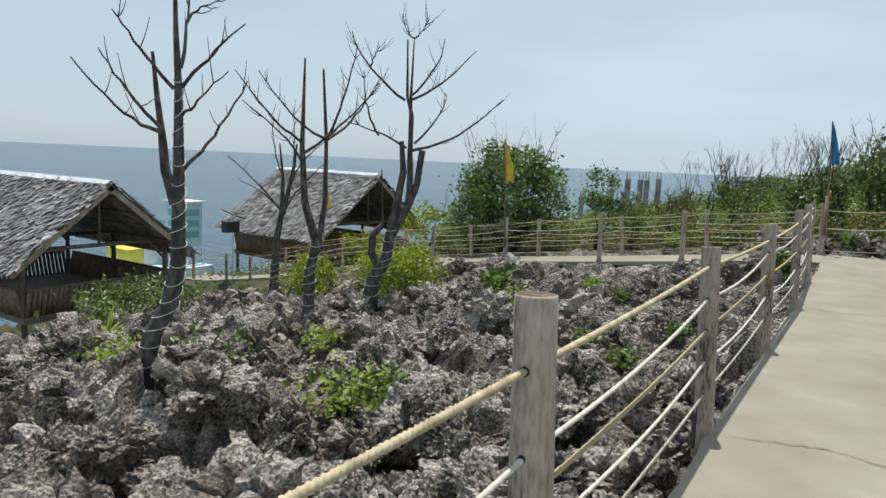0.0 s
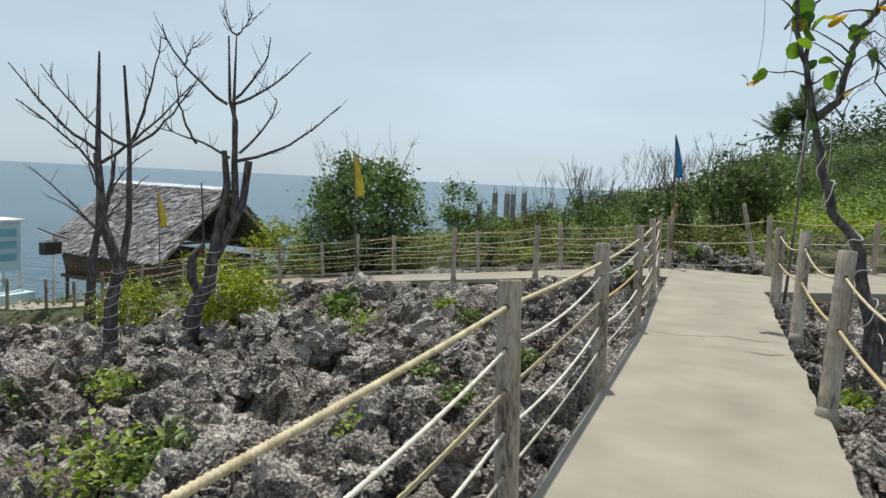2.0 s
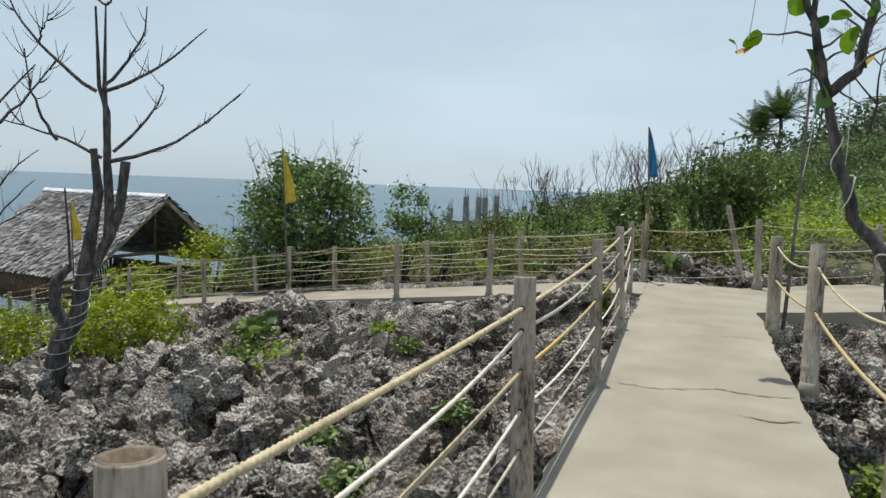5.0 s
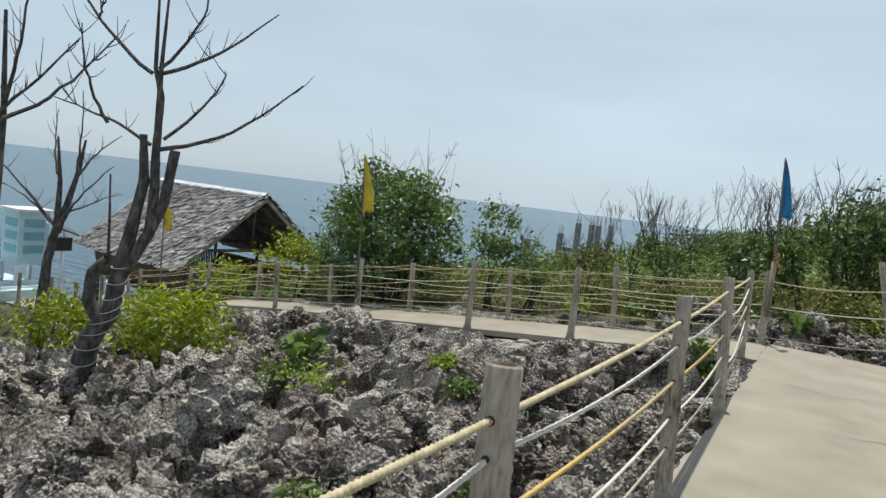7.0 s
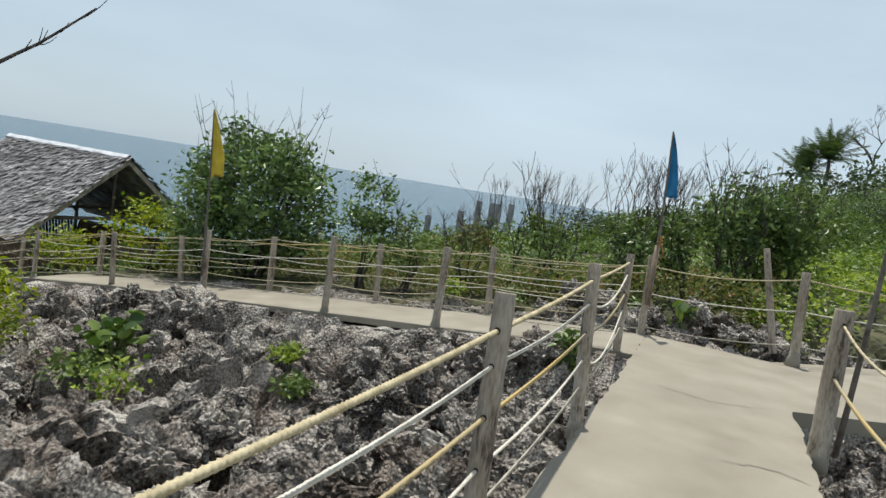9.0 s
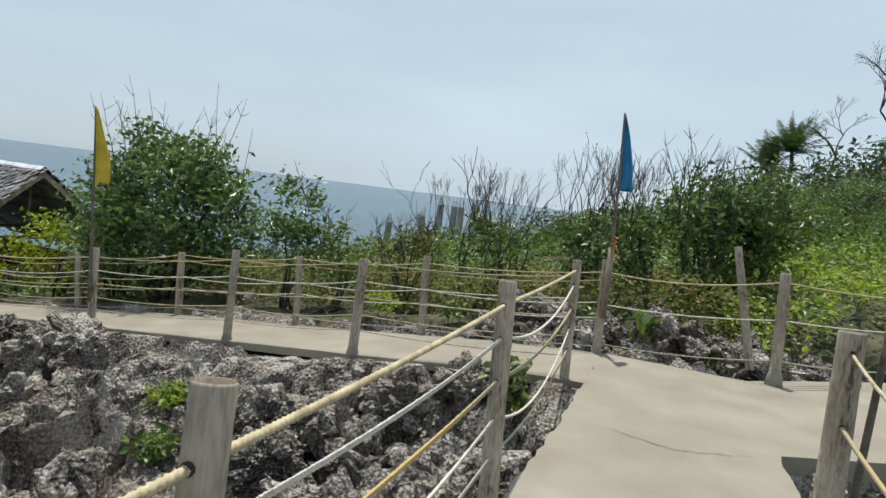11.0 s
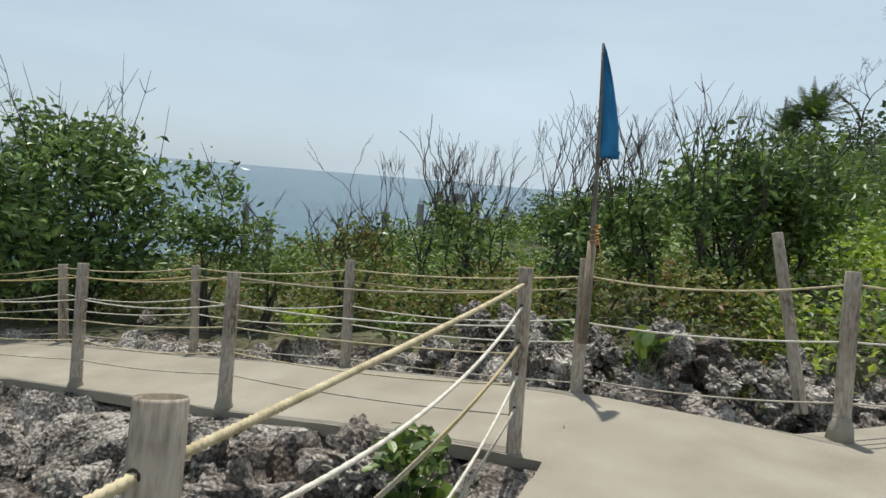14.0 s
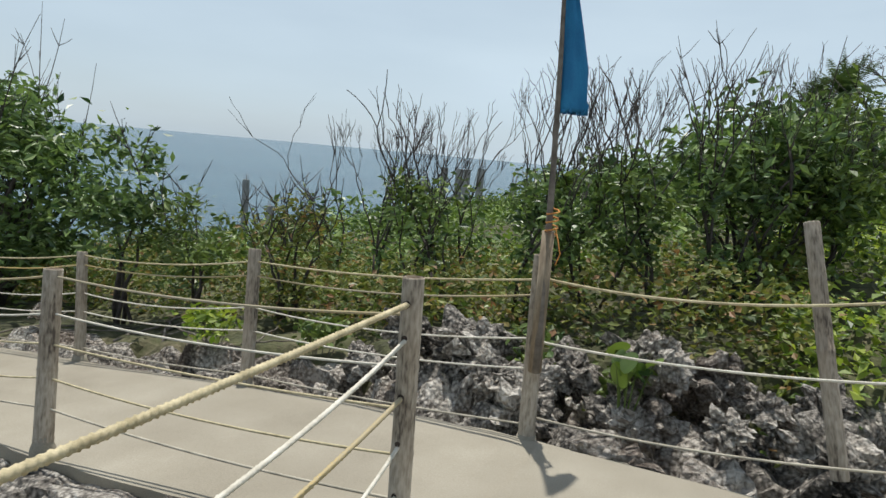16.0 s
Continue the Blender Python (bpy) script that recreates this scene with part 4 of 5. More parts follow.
# ---- thatched huts ----
def hut(apex, length, half, drop, label, rail_h, turn):
    """Gable to +x before turning. apex: front end of the ridge."""
    h = thing("thatched_hut", label, "hut", group="thatched seaside huts", at=apex)
    h.rotation_euler = (0, 0, radians(turn))
    rng = random.Random(int(abs(apex[1]) * 10))
    slope = math.hypot(half, drop)
    for sgn in (-1, 1):
        down = Vector((0, sgn * half, -drop)) / slope
        nrm = Vector((0, sgn * drop, half)) / slope
        s = Soup()
        m = Matrix(((-1, 0, 0, 0.12), (0, down.y, nrm.y, 0), (0, down.z, nrm.z, 0), (0, 0, 0, 1)))
        s.box((0, -0.05, -0.12), (length + 0.24, slope, 0.0), m)
        roof = child("roof_slope", s.mesh("roof_slope", M_THATCH, False), h)
        rows, cols = int(slope / 0.085), int(length / 0.07)
        V, F = [], []
        for r in range(rows + 2):
            for c in range(cols + 4):
                x = (c - 1.5) * 0.07 + rng.uniform(-0.05, 0.05)
                d = r * 0.085 + rng.uniform(-0.11, 0.11)
                L, w = rng.uniform(0.16, 0.30), rng.uniform(0.03, 0.06)
                skew, lift = rng.uniform(-0.12, 0.12), rng.uniform(0.01, 0.08)
                k = len(V)
                for px, pd, pn in ((x - w, d - L * 0.5, 0.005), (x + w, d - L * 0.5, 0.01), (x + w * 0.7 + skew, d + L * 0.5, lift), (x - w * 0.7 + skew, d + L * 0.5, lift + rng.uniform(-0.01, 0.01))):
                    V.append(tuple(m @ Vector((px, min(max(pd, -0.02), slope + 0.16), pn))))
                F.append((k, k + 1, k + 2, k + 3))
        tagged(child("thatch", mesh_np("thatch", V, F, M_THATCH, False), roof), kind="stuff")
        s = Soup()
        mm = m @ Matrix.Translation((-0.05, 0, -0.16))
        s.box((0, 0, 0), (0.04, slope, 0.12), mm)
        child("barge_board", s.mesh("barge_board", M_POST, False), h)
        for i in range(5):
            d = slope * (0.12 + 0.2 * i)
            s = Soup()
            a, b = m @ Vector((0.1, d, -0.16)), m @ Vector((length, d, -0.16))
            s.ring_tube([a, b], [0.03, 0.03], 6)
            child("purlin", s.mesh("purlin", M_BAMBOO, True), h)
    s = Soup()
    n = int(length / 0.2)
    for i in range(n + 1):
        x = 0.16 - i * (length + 0.25) / n
        w, up = 0.15 + rng.uniform(-0.02, 0.02), 0.07 + rng.uniform(-0.008, 0.012)
        dy, dz = w * half / slope, w * drop / slope
        for y, z in ((-dy, up - dz), (0, up), (dy, up - dz), (dy, up - dz - 0.03), (0, up - 0.03), (-dy, up - dz - 0.03)):
            s.v.append(Vector((x, y, z)))
        if i:
            k = 6 * i
            s.f += [(k - 6 + q, k - 6 + (q + 1) % 6, k + (q + 1) % 6, k + q) for q in range(6)]
    child("ridge_cap", s.mesh("ridge_cap", M_TARP, False), h, "pale tarpaulin ridge cap")
    wall_y, eave = half * 0.76, -drop * 0.80
    floor_z = eave - 1.45
    for x in (-0.35, -length * 0.5, -length + 0.3):
        for sgn in (-1, 1):
            s = Soup()
            s.ring_tube(bend((x, sgn * wall_y, floor_z - 2.6), (x, sgn * wall_y, eave + 0.05), (0.02, 0, 0), 4), [0.06] * 5, 8)
            child("post", s.mesh("hut_post", M_BAMBOO, True), h)
            s = Soup()
            s.ring_tube([(x, sgn * wall_y, eave - 0.5), (x, sgn * (wall_y - 0.45), eave - 0.02)], [0.03] * 2, 6)
            child("brace", s.mesh("brace", M_BAMBOO, True), h)
        s = Soup()
        s.ring_tube([(x, -wall_y - 0.15, eave), (x, wall_y + 0.15, eave)], [0.05] * 2, 8)
        child("tie_beam", s.mesh("tie_beam", M_BAMBOO, True), h)
        s = Soup()
        s.ring_tube([(x, 0, eave), (x, 0, -0.12)], [0.04] * 2, 6)
        child("king_post", s.mesh("king_post", M_BAMBOO, True), h)
    for sgn in (-1, 1):
        s = Soup()
        s.ring_tube([(0.1, sgn * wall_y, eave), (-length, sgn * wall_y, eave)], [0.05] * 2, 8)
        child("wall_plate", s.mesh("wall_plate", M_BAMBOO, True), h)
    s = Soup()
    s.box((-length + 0.1, -wall_y - 0.1, floor_z - 0.12), (-0.1, wall_y + 0.1, floor_z))
    child("floor", s.mesh("hut_floor", M_BAMBOO, False), h)
    rail = floor_z + rail_h
    for a, b in (((-0.3, -wall_y), (-0.3, wall_y)), ((-length + 0.3, -wall_y), (-length + 0.3, wall_y)), ((-0.3, -wall_y), (-length + 0.3, -wall_y)), ((-0.3, wall_y), (-length + 0.3, wall_y))):
        out = Vector((0.16, 0, 0)) if a[0] == b[0] == -0.3 else Vector((-0.16, 0, 0)) if a[0] == b[0] else Vector((0, 0.16 if a[1] > 0 else -0.16, 0))
        A, B = Vector((*a, 0)), Vector((*b, 0))
        s = Soup()
        s.ring_tube([A + out + Vector((0, 0, rail)), B + out + Vector((0, 0, rail))], [0.035] * 2, 8)
        wall = child("rail", s.mesh("rail", M_BAMBOO, True), h)
        n = int((B - A).length / 0.11)
        s = Soup()
        for i in range(n):
            p = A.lerp(B, (i + 0.5) / n)
            d = (B - A).normalized() * 0.045
            for q in (d,):
                s.ring_tube([p + Vector((0, 0, floor_z)), p + out + Vector((0, 0, rail))], [0.05, 0.05], 4)
        tagged(child("bamboo_screen", s.mesh("bamboo_screen", M_MAT, True), wall, "woven bamboo screen"), kind="stuff")
    return h


hut((-14.3, 7.46, 0.55), 5.2, 2.3, 1.85, "open bamboo hut with grey thatched gable roof", 0.62, 0)
hut((-15.2, 18.65, 0.76), 5.6, 3.0, 2.3, "large open bamboo hut with grey thatched gable roof", 0.7, -5)


# ---- kiosk, lamp and low terrace by the sea ----
def kiosk():
    k = thing("lifeguard_tower", "white and pale blue panel tower by the sea", "tower", at=(-20.9, 14.5, -4.2))
    s = Soup().box((-0.45, -0.45, 2.0), (0.45, 0.45, 3.62))
    child("body", s.mesh("body", M_PALEWALL, False), k)
    for z in (2.35, 2.75, 3.15):
        s = Soup().box((-0.3, -0.47, z), (0.35, -0.455, z + 0.25)).box((0.455, -0.3, z), (0.47, 0.3, z + 0.25))
        child("panel", s.mesh("panel", M_TEAL, False), k, "teal panel")
    s = Soup().box((-0.55, -0.55, 3.62), (0.55, 0.55, 3.7))
    child("roof", s.mesh("kiosk_roof", M_WHITE, False), k)
    for x in (-0.42, 0.42):
        for y in (-0.42, 0.42):
            child("leg", Soup().box((x - 0.05, y - 0.05, -1.0), (x + 0.05, y + 0.05, 2.0)).mesh("leg", M_WHITE, False), k)


def terrace():
    k = thing("pool_terrace", "pale blue and white stepped terrace beside the sea", "terrace", at=(-21.2, 12.4, -3.6))
    for i in range(3):
        child("step", Soup().box((-2.2, -2.0 + 0.45 * i, -2.5), (1.6, 2.4, 0.35 * i + 0.1)).mesh("terrace_step", (M_PALEWALL, M_WHITE, M_PALEWALL)[i], False), k)
    child("rail", Soup().box((1.3, -1.6, 0.8), (1.36, 2.2, 0.86)).mesh("terrace_rail", M_WHITE, False), k)


def booth():
    k = thing("painted_booth", "small yellow and white painted booth behind a hut", "booth", at=(-21.6, 13.0, -3.9))
    child("front", Soup().box((-0.6, -0.75, 0.9), (0.6, -0.1, 1.72)).mesh("front", M_YELLOW, False), k, "yellow front")
    child("side", Soup().box((-0.6, -0.098, 0.9), (0.6, 0.9, 1.78)).mesh("side", M_WHITE, False), k)
    child("plinth", Soup().box((-0.7, -0.8, -1.2), (0.7, 1.0, 0.9)).mesh("plinth", M_PALEWALL, False), k)


def solar_lamp():
    k = thing("solar_lamp", "solar street lamp with black floodlight on a white pole", "lamp", at=(-16.7, 13.2, -2.4))
    s = Soup().ring_tube([(0, 0, -0.3), (0, 0, 1.72)], [0.035, 0.03], 8)
    child("pole", s.mesh("pole", M_WHITE, True), k)
    m = Matrix.Translation((0, 0, 1.78)) @ Euler((radians(-18), radians(12), 0)).to_matrix().to_4x4()
    child("solar_panel", Soup().box((-0.3, -0.28, -0.02), (0.3, 0.28, 0.02), m).mesh("solar_panel", M_BLACK, False), k)
    child("panel_frame", Soup().box((-0.33, -0.31, -0.045), (0.33, 0.31, -0.021), m).mesh("panel_frame", M_WHITE, False), k, "white frame")
    child("floodlight", Soup().box((-0.2, -0.3, 1.2), (0.05, 0.22, 1.55)).mesh("floodlight", M_BLACK, False), k)


kiosk(), terrace(), booth(), solar_lamp()


# ---- unfinished concrete columns far off ----
def column(x, y, top, w, bars):
    base = float(ground_z(x, y)) - 0.4
    k = thing("concrete_column", "bare unfinished concrete column with rusty bars", "column", group="unfinished columns", at=(x, y, base))
    h = top - base
    child("shaft", Soup().box((-w / 2, -w / 2, 0), (w / 2, w / 2, h)).mesh("shaft", M_COLUMN, False), k)
    for i in range(bars):
        dx, dy = (i % 2 - 0.5) * w * 0.6, (i // 2 - 0.5) * w * 0.6
        s = Soup().ring_tube([(dx, dy, h - 0.05), (dx + random.uniform(-0.05, 0.05), dy, h + random.uniform(0.25, 0.6))], [0.012, 0.012], 4)
        child("bar", s.mesh("bar", M_STEEL, True), k)


for cx, ctop in ((-13.17, 0.1), (-12.17, 0.8), (-11.39, 0.8), (-11.0, 0.8), (-10.3, 0.9), (-8.62, 0.4), (-24.0, -0.95), (-22.3, -2.2), (-15.1, -0.5)):
    column(cx, 40.0, ctop, 0.27, 4)
child("beam", Soup().box((-13.3, 39.9, -0.9), (-8.5, 40.1, -0.65)).mesh("beam", M_COLUMN, False), thing("ring_beam", "low concrete beam linking unfinished columns", "beam"))


# ---- bare trees ----
def bare_tree(name, base, u, stems, limbs, label, wrap=0, seed=1, twigs=5, r0=0.10, thick=None):
    """stems and limbs: rows of (side, height) from the foot, in the vertical plane along u; limbs spread out of that plane by chance."""
    rng = random.Random(seed)
    t = thing(name, label, "tree", group="bare pruned trees", at=base)
    U, W = Vector((u[0], u[1], 0)), Vector((-u[1], u[0], 0))
    H = max(p[1] for s in stems for p in s)

    def place(p, w):
        w = 0.0 if thick else w
        return U * p[0] + W * w + Vector((0, 0, p[1]))

    s = Soup()
    for k, st in enumerate(stems):
        pts, radii = [], []
        for i in range(len(st) - 1):
            for j in range(4):
                f = j / 4
                pts.append(place((st[i][0] * (1 - f) + st[i + 1][0] * f, st[i][1] * (1 - f) + st[i + 1][1] * f), 0.06 * k * (i + f)))
        pts.append(place(st[-1], 0.06 * k * (len(st) - 1)))
        a = r0 * (1.0 if k == 0 else 0.55)
        for i, p in enumerate(pts):
            radii.append((a * (1 - 0.92 * p.z / H) if k == 0 else a * (1 - 0.85 * i / len(pts))) * rng.uniform(0.95, 1.06) + 0.006)
        if thick:
            radii = [(thick[k][0] + (thick[k][1] - thick[k][0]) * i / (len(pts) - 1)) * rng.uniform(0.93, 1.08) for i in range(len(pts))]
        if k == 0:
            pts.insert(0, pts[0] + Vector((-0.05, 0, -0.5)))
            radii.insert(0, radii[0] * 1.25)
        s.ring_tube(pts, radii, 9)
    child("trunk", s.mesh("trunk", M_BARK, True), t)
    for k, lb in enumerate(limbs):
        s = Soup()
        depth = rng.uniform(-0.55, 0.55)
        L = math.hypot(lb[-1][0] - lb[0][0], lb[-1][1] - lb[0][1])
        n = 10
        pts = []
        for i in range(n + 1):
            f = i / n
            a, b, c = lb
            q = [(1 - f) ** 2 * a[d] + 2 * f * (1 - f) * (2 * b[d] - 0.5 * (a[d] + c[d])) + f * f * c[d] for d in (0, 1)]
            p = place(q, 0) + W * (depth * L * f)
            if i:
                p += Vector([rng.uniform(-0.012, 0.012) for _ in range(3)])
            pts.append(p)
        r = 0.013 + 0.0085 * L
        s.ring_tube(pts, [r * (1 - 0.72 * i / n) for i in range(n + 1)], 7)
        for _ in range(twigs):
            i = rng.randint(3, n - 1)
            d = (pts[i + 1] - pts[i - 1]).normalized() if i < n else Vector((0, 0, 1))
            v = (d * 0.5 + Vector((rng.uniform(-1, 1), rng.uniform(-1, 1), rng.uniform(0.1, 1.2)))).normalized() * rng.uniform(0.14, 0.42)
            s.ring_tube(bend(pts[i], pts[i] + v, Vector((0, 0, -0.03)), 3), [0.007, 0.0055, 0.004, 0.0025], 5)
        child("limb", s.mesh("limb", M_BARK, True), t)
    if wrap:
        st = stems[0]
        s = Soup()
        pts = []
        for i in range(wrap * 14):
            z = 0.1 + (wrap * 0.16) * i / (wrap * 14) + 0.03 * math.sin(i * 0.37)
            x = np.interp(z, [p[1] for p in st], [p[0] for p in st])
            r = thick[0][0] - (thick[0][0] - thick[0][1]) * z / st[-1][1] + 0.012 if thick else r0 * (1 - 0.92 * z / H) * 1.06 + 0.014
            a = i / 14 * 2 * math.pi
            pts.append(place((float(x), z + 0.03 * math.sin(a)), 0) + U * (r * math.cos(a)) + W * (r * math.sin(a)))
        s.ring_tube(pts, [0.0045] * len(pts), 5)
        child("cord", s.mesh("cord", M_CORD, True), t, "white cord wound round the trunk")
    return t


bare_tree("bare_tree", (-5.0, 2.45, -0.85), (0.592, 0.806),
          [[(-0.29, 0.12), (-0.21, 0.49), (-0.06, 0.76), (0.02, 1.15), (0.03, 2.08), (0.03, 2.85), (0.01, 3.33), (0.0, 3.9)], [(0.0, 1.75), (-0.09, 2.07), (-0.12, 2.42), (-0.16, 2.75), (-0.2, 3.18)]],
          [[(-0.12, 2.42), (-0.44, 2.58), (-0.84, 3.02)], [(-0.12, 2.45), (-0.41, 2.78), (-0.62, 3.12)], [(-0.01, 2.83), (-0.29, 3.16), (-0.51, 3.47)], [(0.06, 2.85), (0.34, 3.19), (0.61, 3.47)],
           [(0.06, 2.59), (0.2, 2.73), (0.48, 3.03)], [(0.07, 2.08), (0.35, 2.42), (0.67, 2.97)], [(0.05, 3.03), (0.11, 3.45), (0.15, 3.9)], [(0.11, 3.45), (0.2, 3.57), (0.4, 3.68)]],
          "tall bare pruned tree wound with white cord among rocks", wrap=18, seed=3, twigs=3, r0=0.092)
bare_tree("bare_tree", (-7.0, 6.45, -1.2), (0.73, 0.684),
          [[(-0.01, -0.02), (0.0, 0.73), (0.1, 1.2), (-0.1, 1.84), (-0.16, 2.74), (-0.14, 4.12)], [(0.1, 1.0), (0.22, 1.85), (0.22, 2.85), (0.15, 3.99)]],
          [[(-0.15, 2.8), (-0.64, 3.2), (-1.2, 3.88)], [(0.19, 2.89), (-0.3, 3.22), (-0.87, 3.92)], [(0.22, 2.88), (0.45, 3.48), (0.63, 4.29)], [(0.21, 2.85), (0.68, 3.28), (1.11, 3.97)],
           [(-0.11, 2.65), (0.41, 3.08), (1.02, 3.74)], [(-0.14, 2.38), (-0.38, 2.82), (-1.07, 3.39)]],
          "bare forked tree with upswept branches and white cord", wrap=7, seed=5, twigs=9, r0=0.095)
bare_tree("bare_tree", (-10.53, 9.92, -2.11), (0.721, 0.693),
          [[(-0.61, 0.39), (-0.56, 1.59), (-0.45, 2.25), (-0.45, 3.0), (-0.53, 3.75)], [(-0.45, 2.12), (-0.33, 2.62), (-0.2, 3.25), (-0.15, 3.75)]],
          [[(-0.45, 2.19), (-1.09, 2.88), (-1.7, 3.43)], [(-0.5, 3.12), (-0.65, 3.62), (-0.72, 4.24)], [(-0.2, 3.19), (-0.21, 3.75), (-0.25, 4.58)], [(-0.51, 2.25), (-0.95, 2.62), (-1.45, 2.86)], [(-0.38, 2.25), (-0.07, 2.75), (0.5, 3.38)], [(-0.25, 2.88), (0.06, 3.44), (0.56, 3.88)], [(-0.38, 2.44), (-0.06, 2.62), (0.38, 2.88)]],
          "small bare tree with thin drooping branches", wrap=6, seed=6, twigs=6, r0=0.12)
bare_tree("bare_tree", (-6.45, 7.7, -1.15), (0.798, 0.602),
          [[(-0.2, 0.22), (-0.16, 0.46), (0.05, 0.84), (0.09, 1.2), (0.18, 1.68), (0.29, 2.35), (0.24, 2.87)], [(0.13, 1.24), (0.38, 1.74), (0.53, 2.14), (0.6, 2.73)], [(0.41, 1.8), (0.41, 2.25), (0.39, 2.7), (0.4, 3.31), (0.31, 3.62), (0.28, 4.56)], [(0.39, 2.7), (0.37, 3.64), (0.39, 4.59)], [(-0.05, 0.63), (-0.21, 0.93), (-0.19, 1.25), (-0.04, 1.42)], [(-0.03, 1.42), (-0.05, 1.88), (-0.08, 2.38)]],
          [[(0.39, 4.59), (0.28, 4.7), (0.17, 5.0)], [(0.39, 4.59), (0.5, 4.67), (0.63, 4.91)], [(0.28, 3.56), (-0.33, 4.07), (-0.66, 4.64)], [(-0.33, 4.07), (-0.27, 4.21), (-0.18, 4.4)], [(0.35, 3.56), (0.96, 3.95), (1.51, 4.53)],
           [(0.35, 3.62), (0.76, 4.13), (0.88, 4.55)], [(0.39, 2.71), (1.2, 3.02), (1.95, 3.65)], [(0.33, 2.76), (-0.16, 3.0), (-0.73, 3.16)], [(-0.15, 2.95), (-0.36, 3.41), (-0.43, 3.97)], [(0.46, 2.84), (0.89, 3.38), (0.99, 3.74)]],
          "bare forked tree with wide upcurving branches above rocks", wrap=8, seed=8, twigs=8, r0=0.15, thick=((0.135, 0.042), (0.075, 0.055), (0.07, 0.012), (0.04, 0.010), (0.08, 0.05), (0.018, 0.010)))


# ---- leafy trees beside the walkway ----
def almond_tree(base, u, stems, label, n_leaves, strings, seed, low):
    rng = random.Random(seed)
    nr = np.random.default_rng(seed)
    t = thing("sea_almond_tree", label, "tree", group="trees beside the walkway", at=base)
    U, W = Vector((u[0], u[1], 0)), Vector((-u[1], u[0], 0))
    s = Soup()
    ends = []
    for k, st in enumerate(stems):
        pts = []
        for i in range(len(st) - 1):
            for j in range(4):
                f = j / 4
                pts.append(U * (st[i][0] * (1 - f) + st[i + 1][0] * f) + W * (0.05 * k * (i + f)) + Vector((rng.uniform(-0.015, 0.015), rng.uniform(-0.015, 0.015), st[i][1] * (1 - f) + st[i + 1][1] * f)))
        pts.append(U * st[-1][0] + W * (0.05 * k * len(st)) + Vector((0, 0, st[-1][1])))
        a = (0.075, 0.04, 0.045, 0.03)[k]
        if k == 0:
            pts.insert(0, pts[0] - Vector((0, 0, 0.5)))
        s.ring_tube(pts, [a * (1 - 0.55 * i / len(pts)) for i in range(len(pts))], 8)
        if k:
            ends += [p for p in pts if p.z > low]
    for _ in range(26):
        p = rng.choice(ends)
        v = Vector((rng.uniform(-1, 1), rng.uniform(-1, 1), rng.uniform(-0.2, 0.8))).normalized() * rng.uniform(0.25, 0.6)
        tw = bend(p, p + v, (0, 0, 0.05), 4, 0.02)
        s.ring_tube(tw, [0.012, 0.010, 0.008, 0.006, 0.004], 5)
        ends.append(tw[-1])
    child("trunk", s.mesh("trunk", M_BARK, True), t)
    c = np.array([tuple(rng.choice(ends[-16:] + ends[::3])) for _ in range(n_leaves)]) + nr.normal(0, 0.05, (n_leaves, 3))
    v, f = broad_leaves(c, nr.uniform(0.15, 0.25, n_leaves), nr, 0.5, 0.8, 0.2)
    child("crown", mesh_np("crown", v, f, M_LEAF_BIG), t, "sparse large green and orange leaves")
    for _ in range(strings):
        p = rng.choice(ends)
        s = Soup()
        L = rng.uniform(0.5, 1.2)
        s.ring_tube(bend(p, p + Vector((rng.uniform(-0.05, 0.05), rng.uniform(-0.05, 0.05), -L)), (0.03, 0, 0), 6), [0.004] * 7, 5)
        child("string", s.mesh("string", M_CORD, True), t, "hanging white string")
    s, wound, st = Soup(), [], stems[0]
    for i in range(130):
        z = 0.35 + 1.9 * i / 130 + 0.05 * math.sin(i * 0.31)
        a = i * 0.24 + 0.5 * math.sin(i * 0.11)
        x = float(np.interp(z, [q[1] for q in st], [q[0] for q in st]))
        r = 0.075 * (1 - 0.5 * z / 3.0) + 0.014 + 0.012 * (1 + math.sin(i * 0.53))
        wound.append(U * (x + r * math.cos(a)) + W * (r * math.sin(a)) + Vector((0, 0, z)))
    s.ring_tube(wound, [0.0055] * len(wound), 5)
    child("cord", s.mesh("cord", M_CORD, True), t, "white cord wound round the trunk")
    return t


almond_tree((2.15, 7.5, -0.35), (0.981, -0.196),
            [[(0.15, 0.0), (0.1, 0.5), (-0.01, 0.96), (-0.09, 1.34), (-0.34, 1.64), (-0.5, 2.17), (-0.61, 2.61)], [(-0.61, 2.61), (-0.71, 3.08), (-0.85, 3.53), (-0.9, 4.2)], [(-0.58, 2.61), (-0.41, 2.79), (-0.34, 3.28), (-0.28, 3.57), (-0.07, 3.9)], [(-0.69, 2.96), (-0.76, 3.36), (-0.75, 3.9)]],
            "leaning sparse sea almond tree behind the fence", 34, 5, 12, 2.4)
almond_tree((2.4, 7.8, -0.25), (0.976, -0.219),
            [[(-0.03, 0.0), (0.01, 0.43), (0.32, 0.98), (0.63, 1.4), (0.62, 1.89), (0.55, 2.54)], [(0.55, 2.54), (0.32, 3.09), (0.22, 3.63), (0.22, 4.2)], [(0.56, 2.43), (0.8, 2.9), (0.81, 3.9)], [(0.6, 2.0), (0.9, 2.4), (1.2, 3.4)]],
            "crooked sea almond tree with hanging white strings", 60, 8, 15, 2.3)


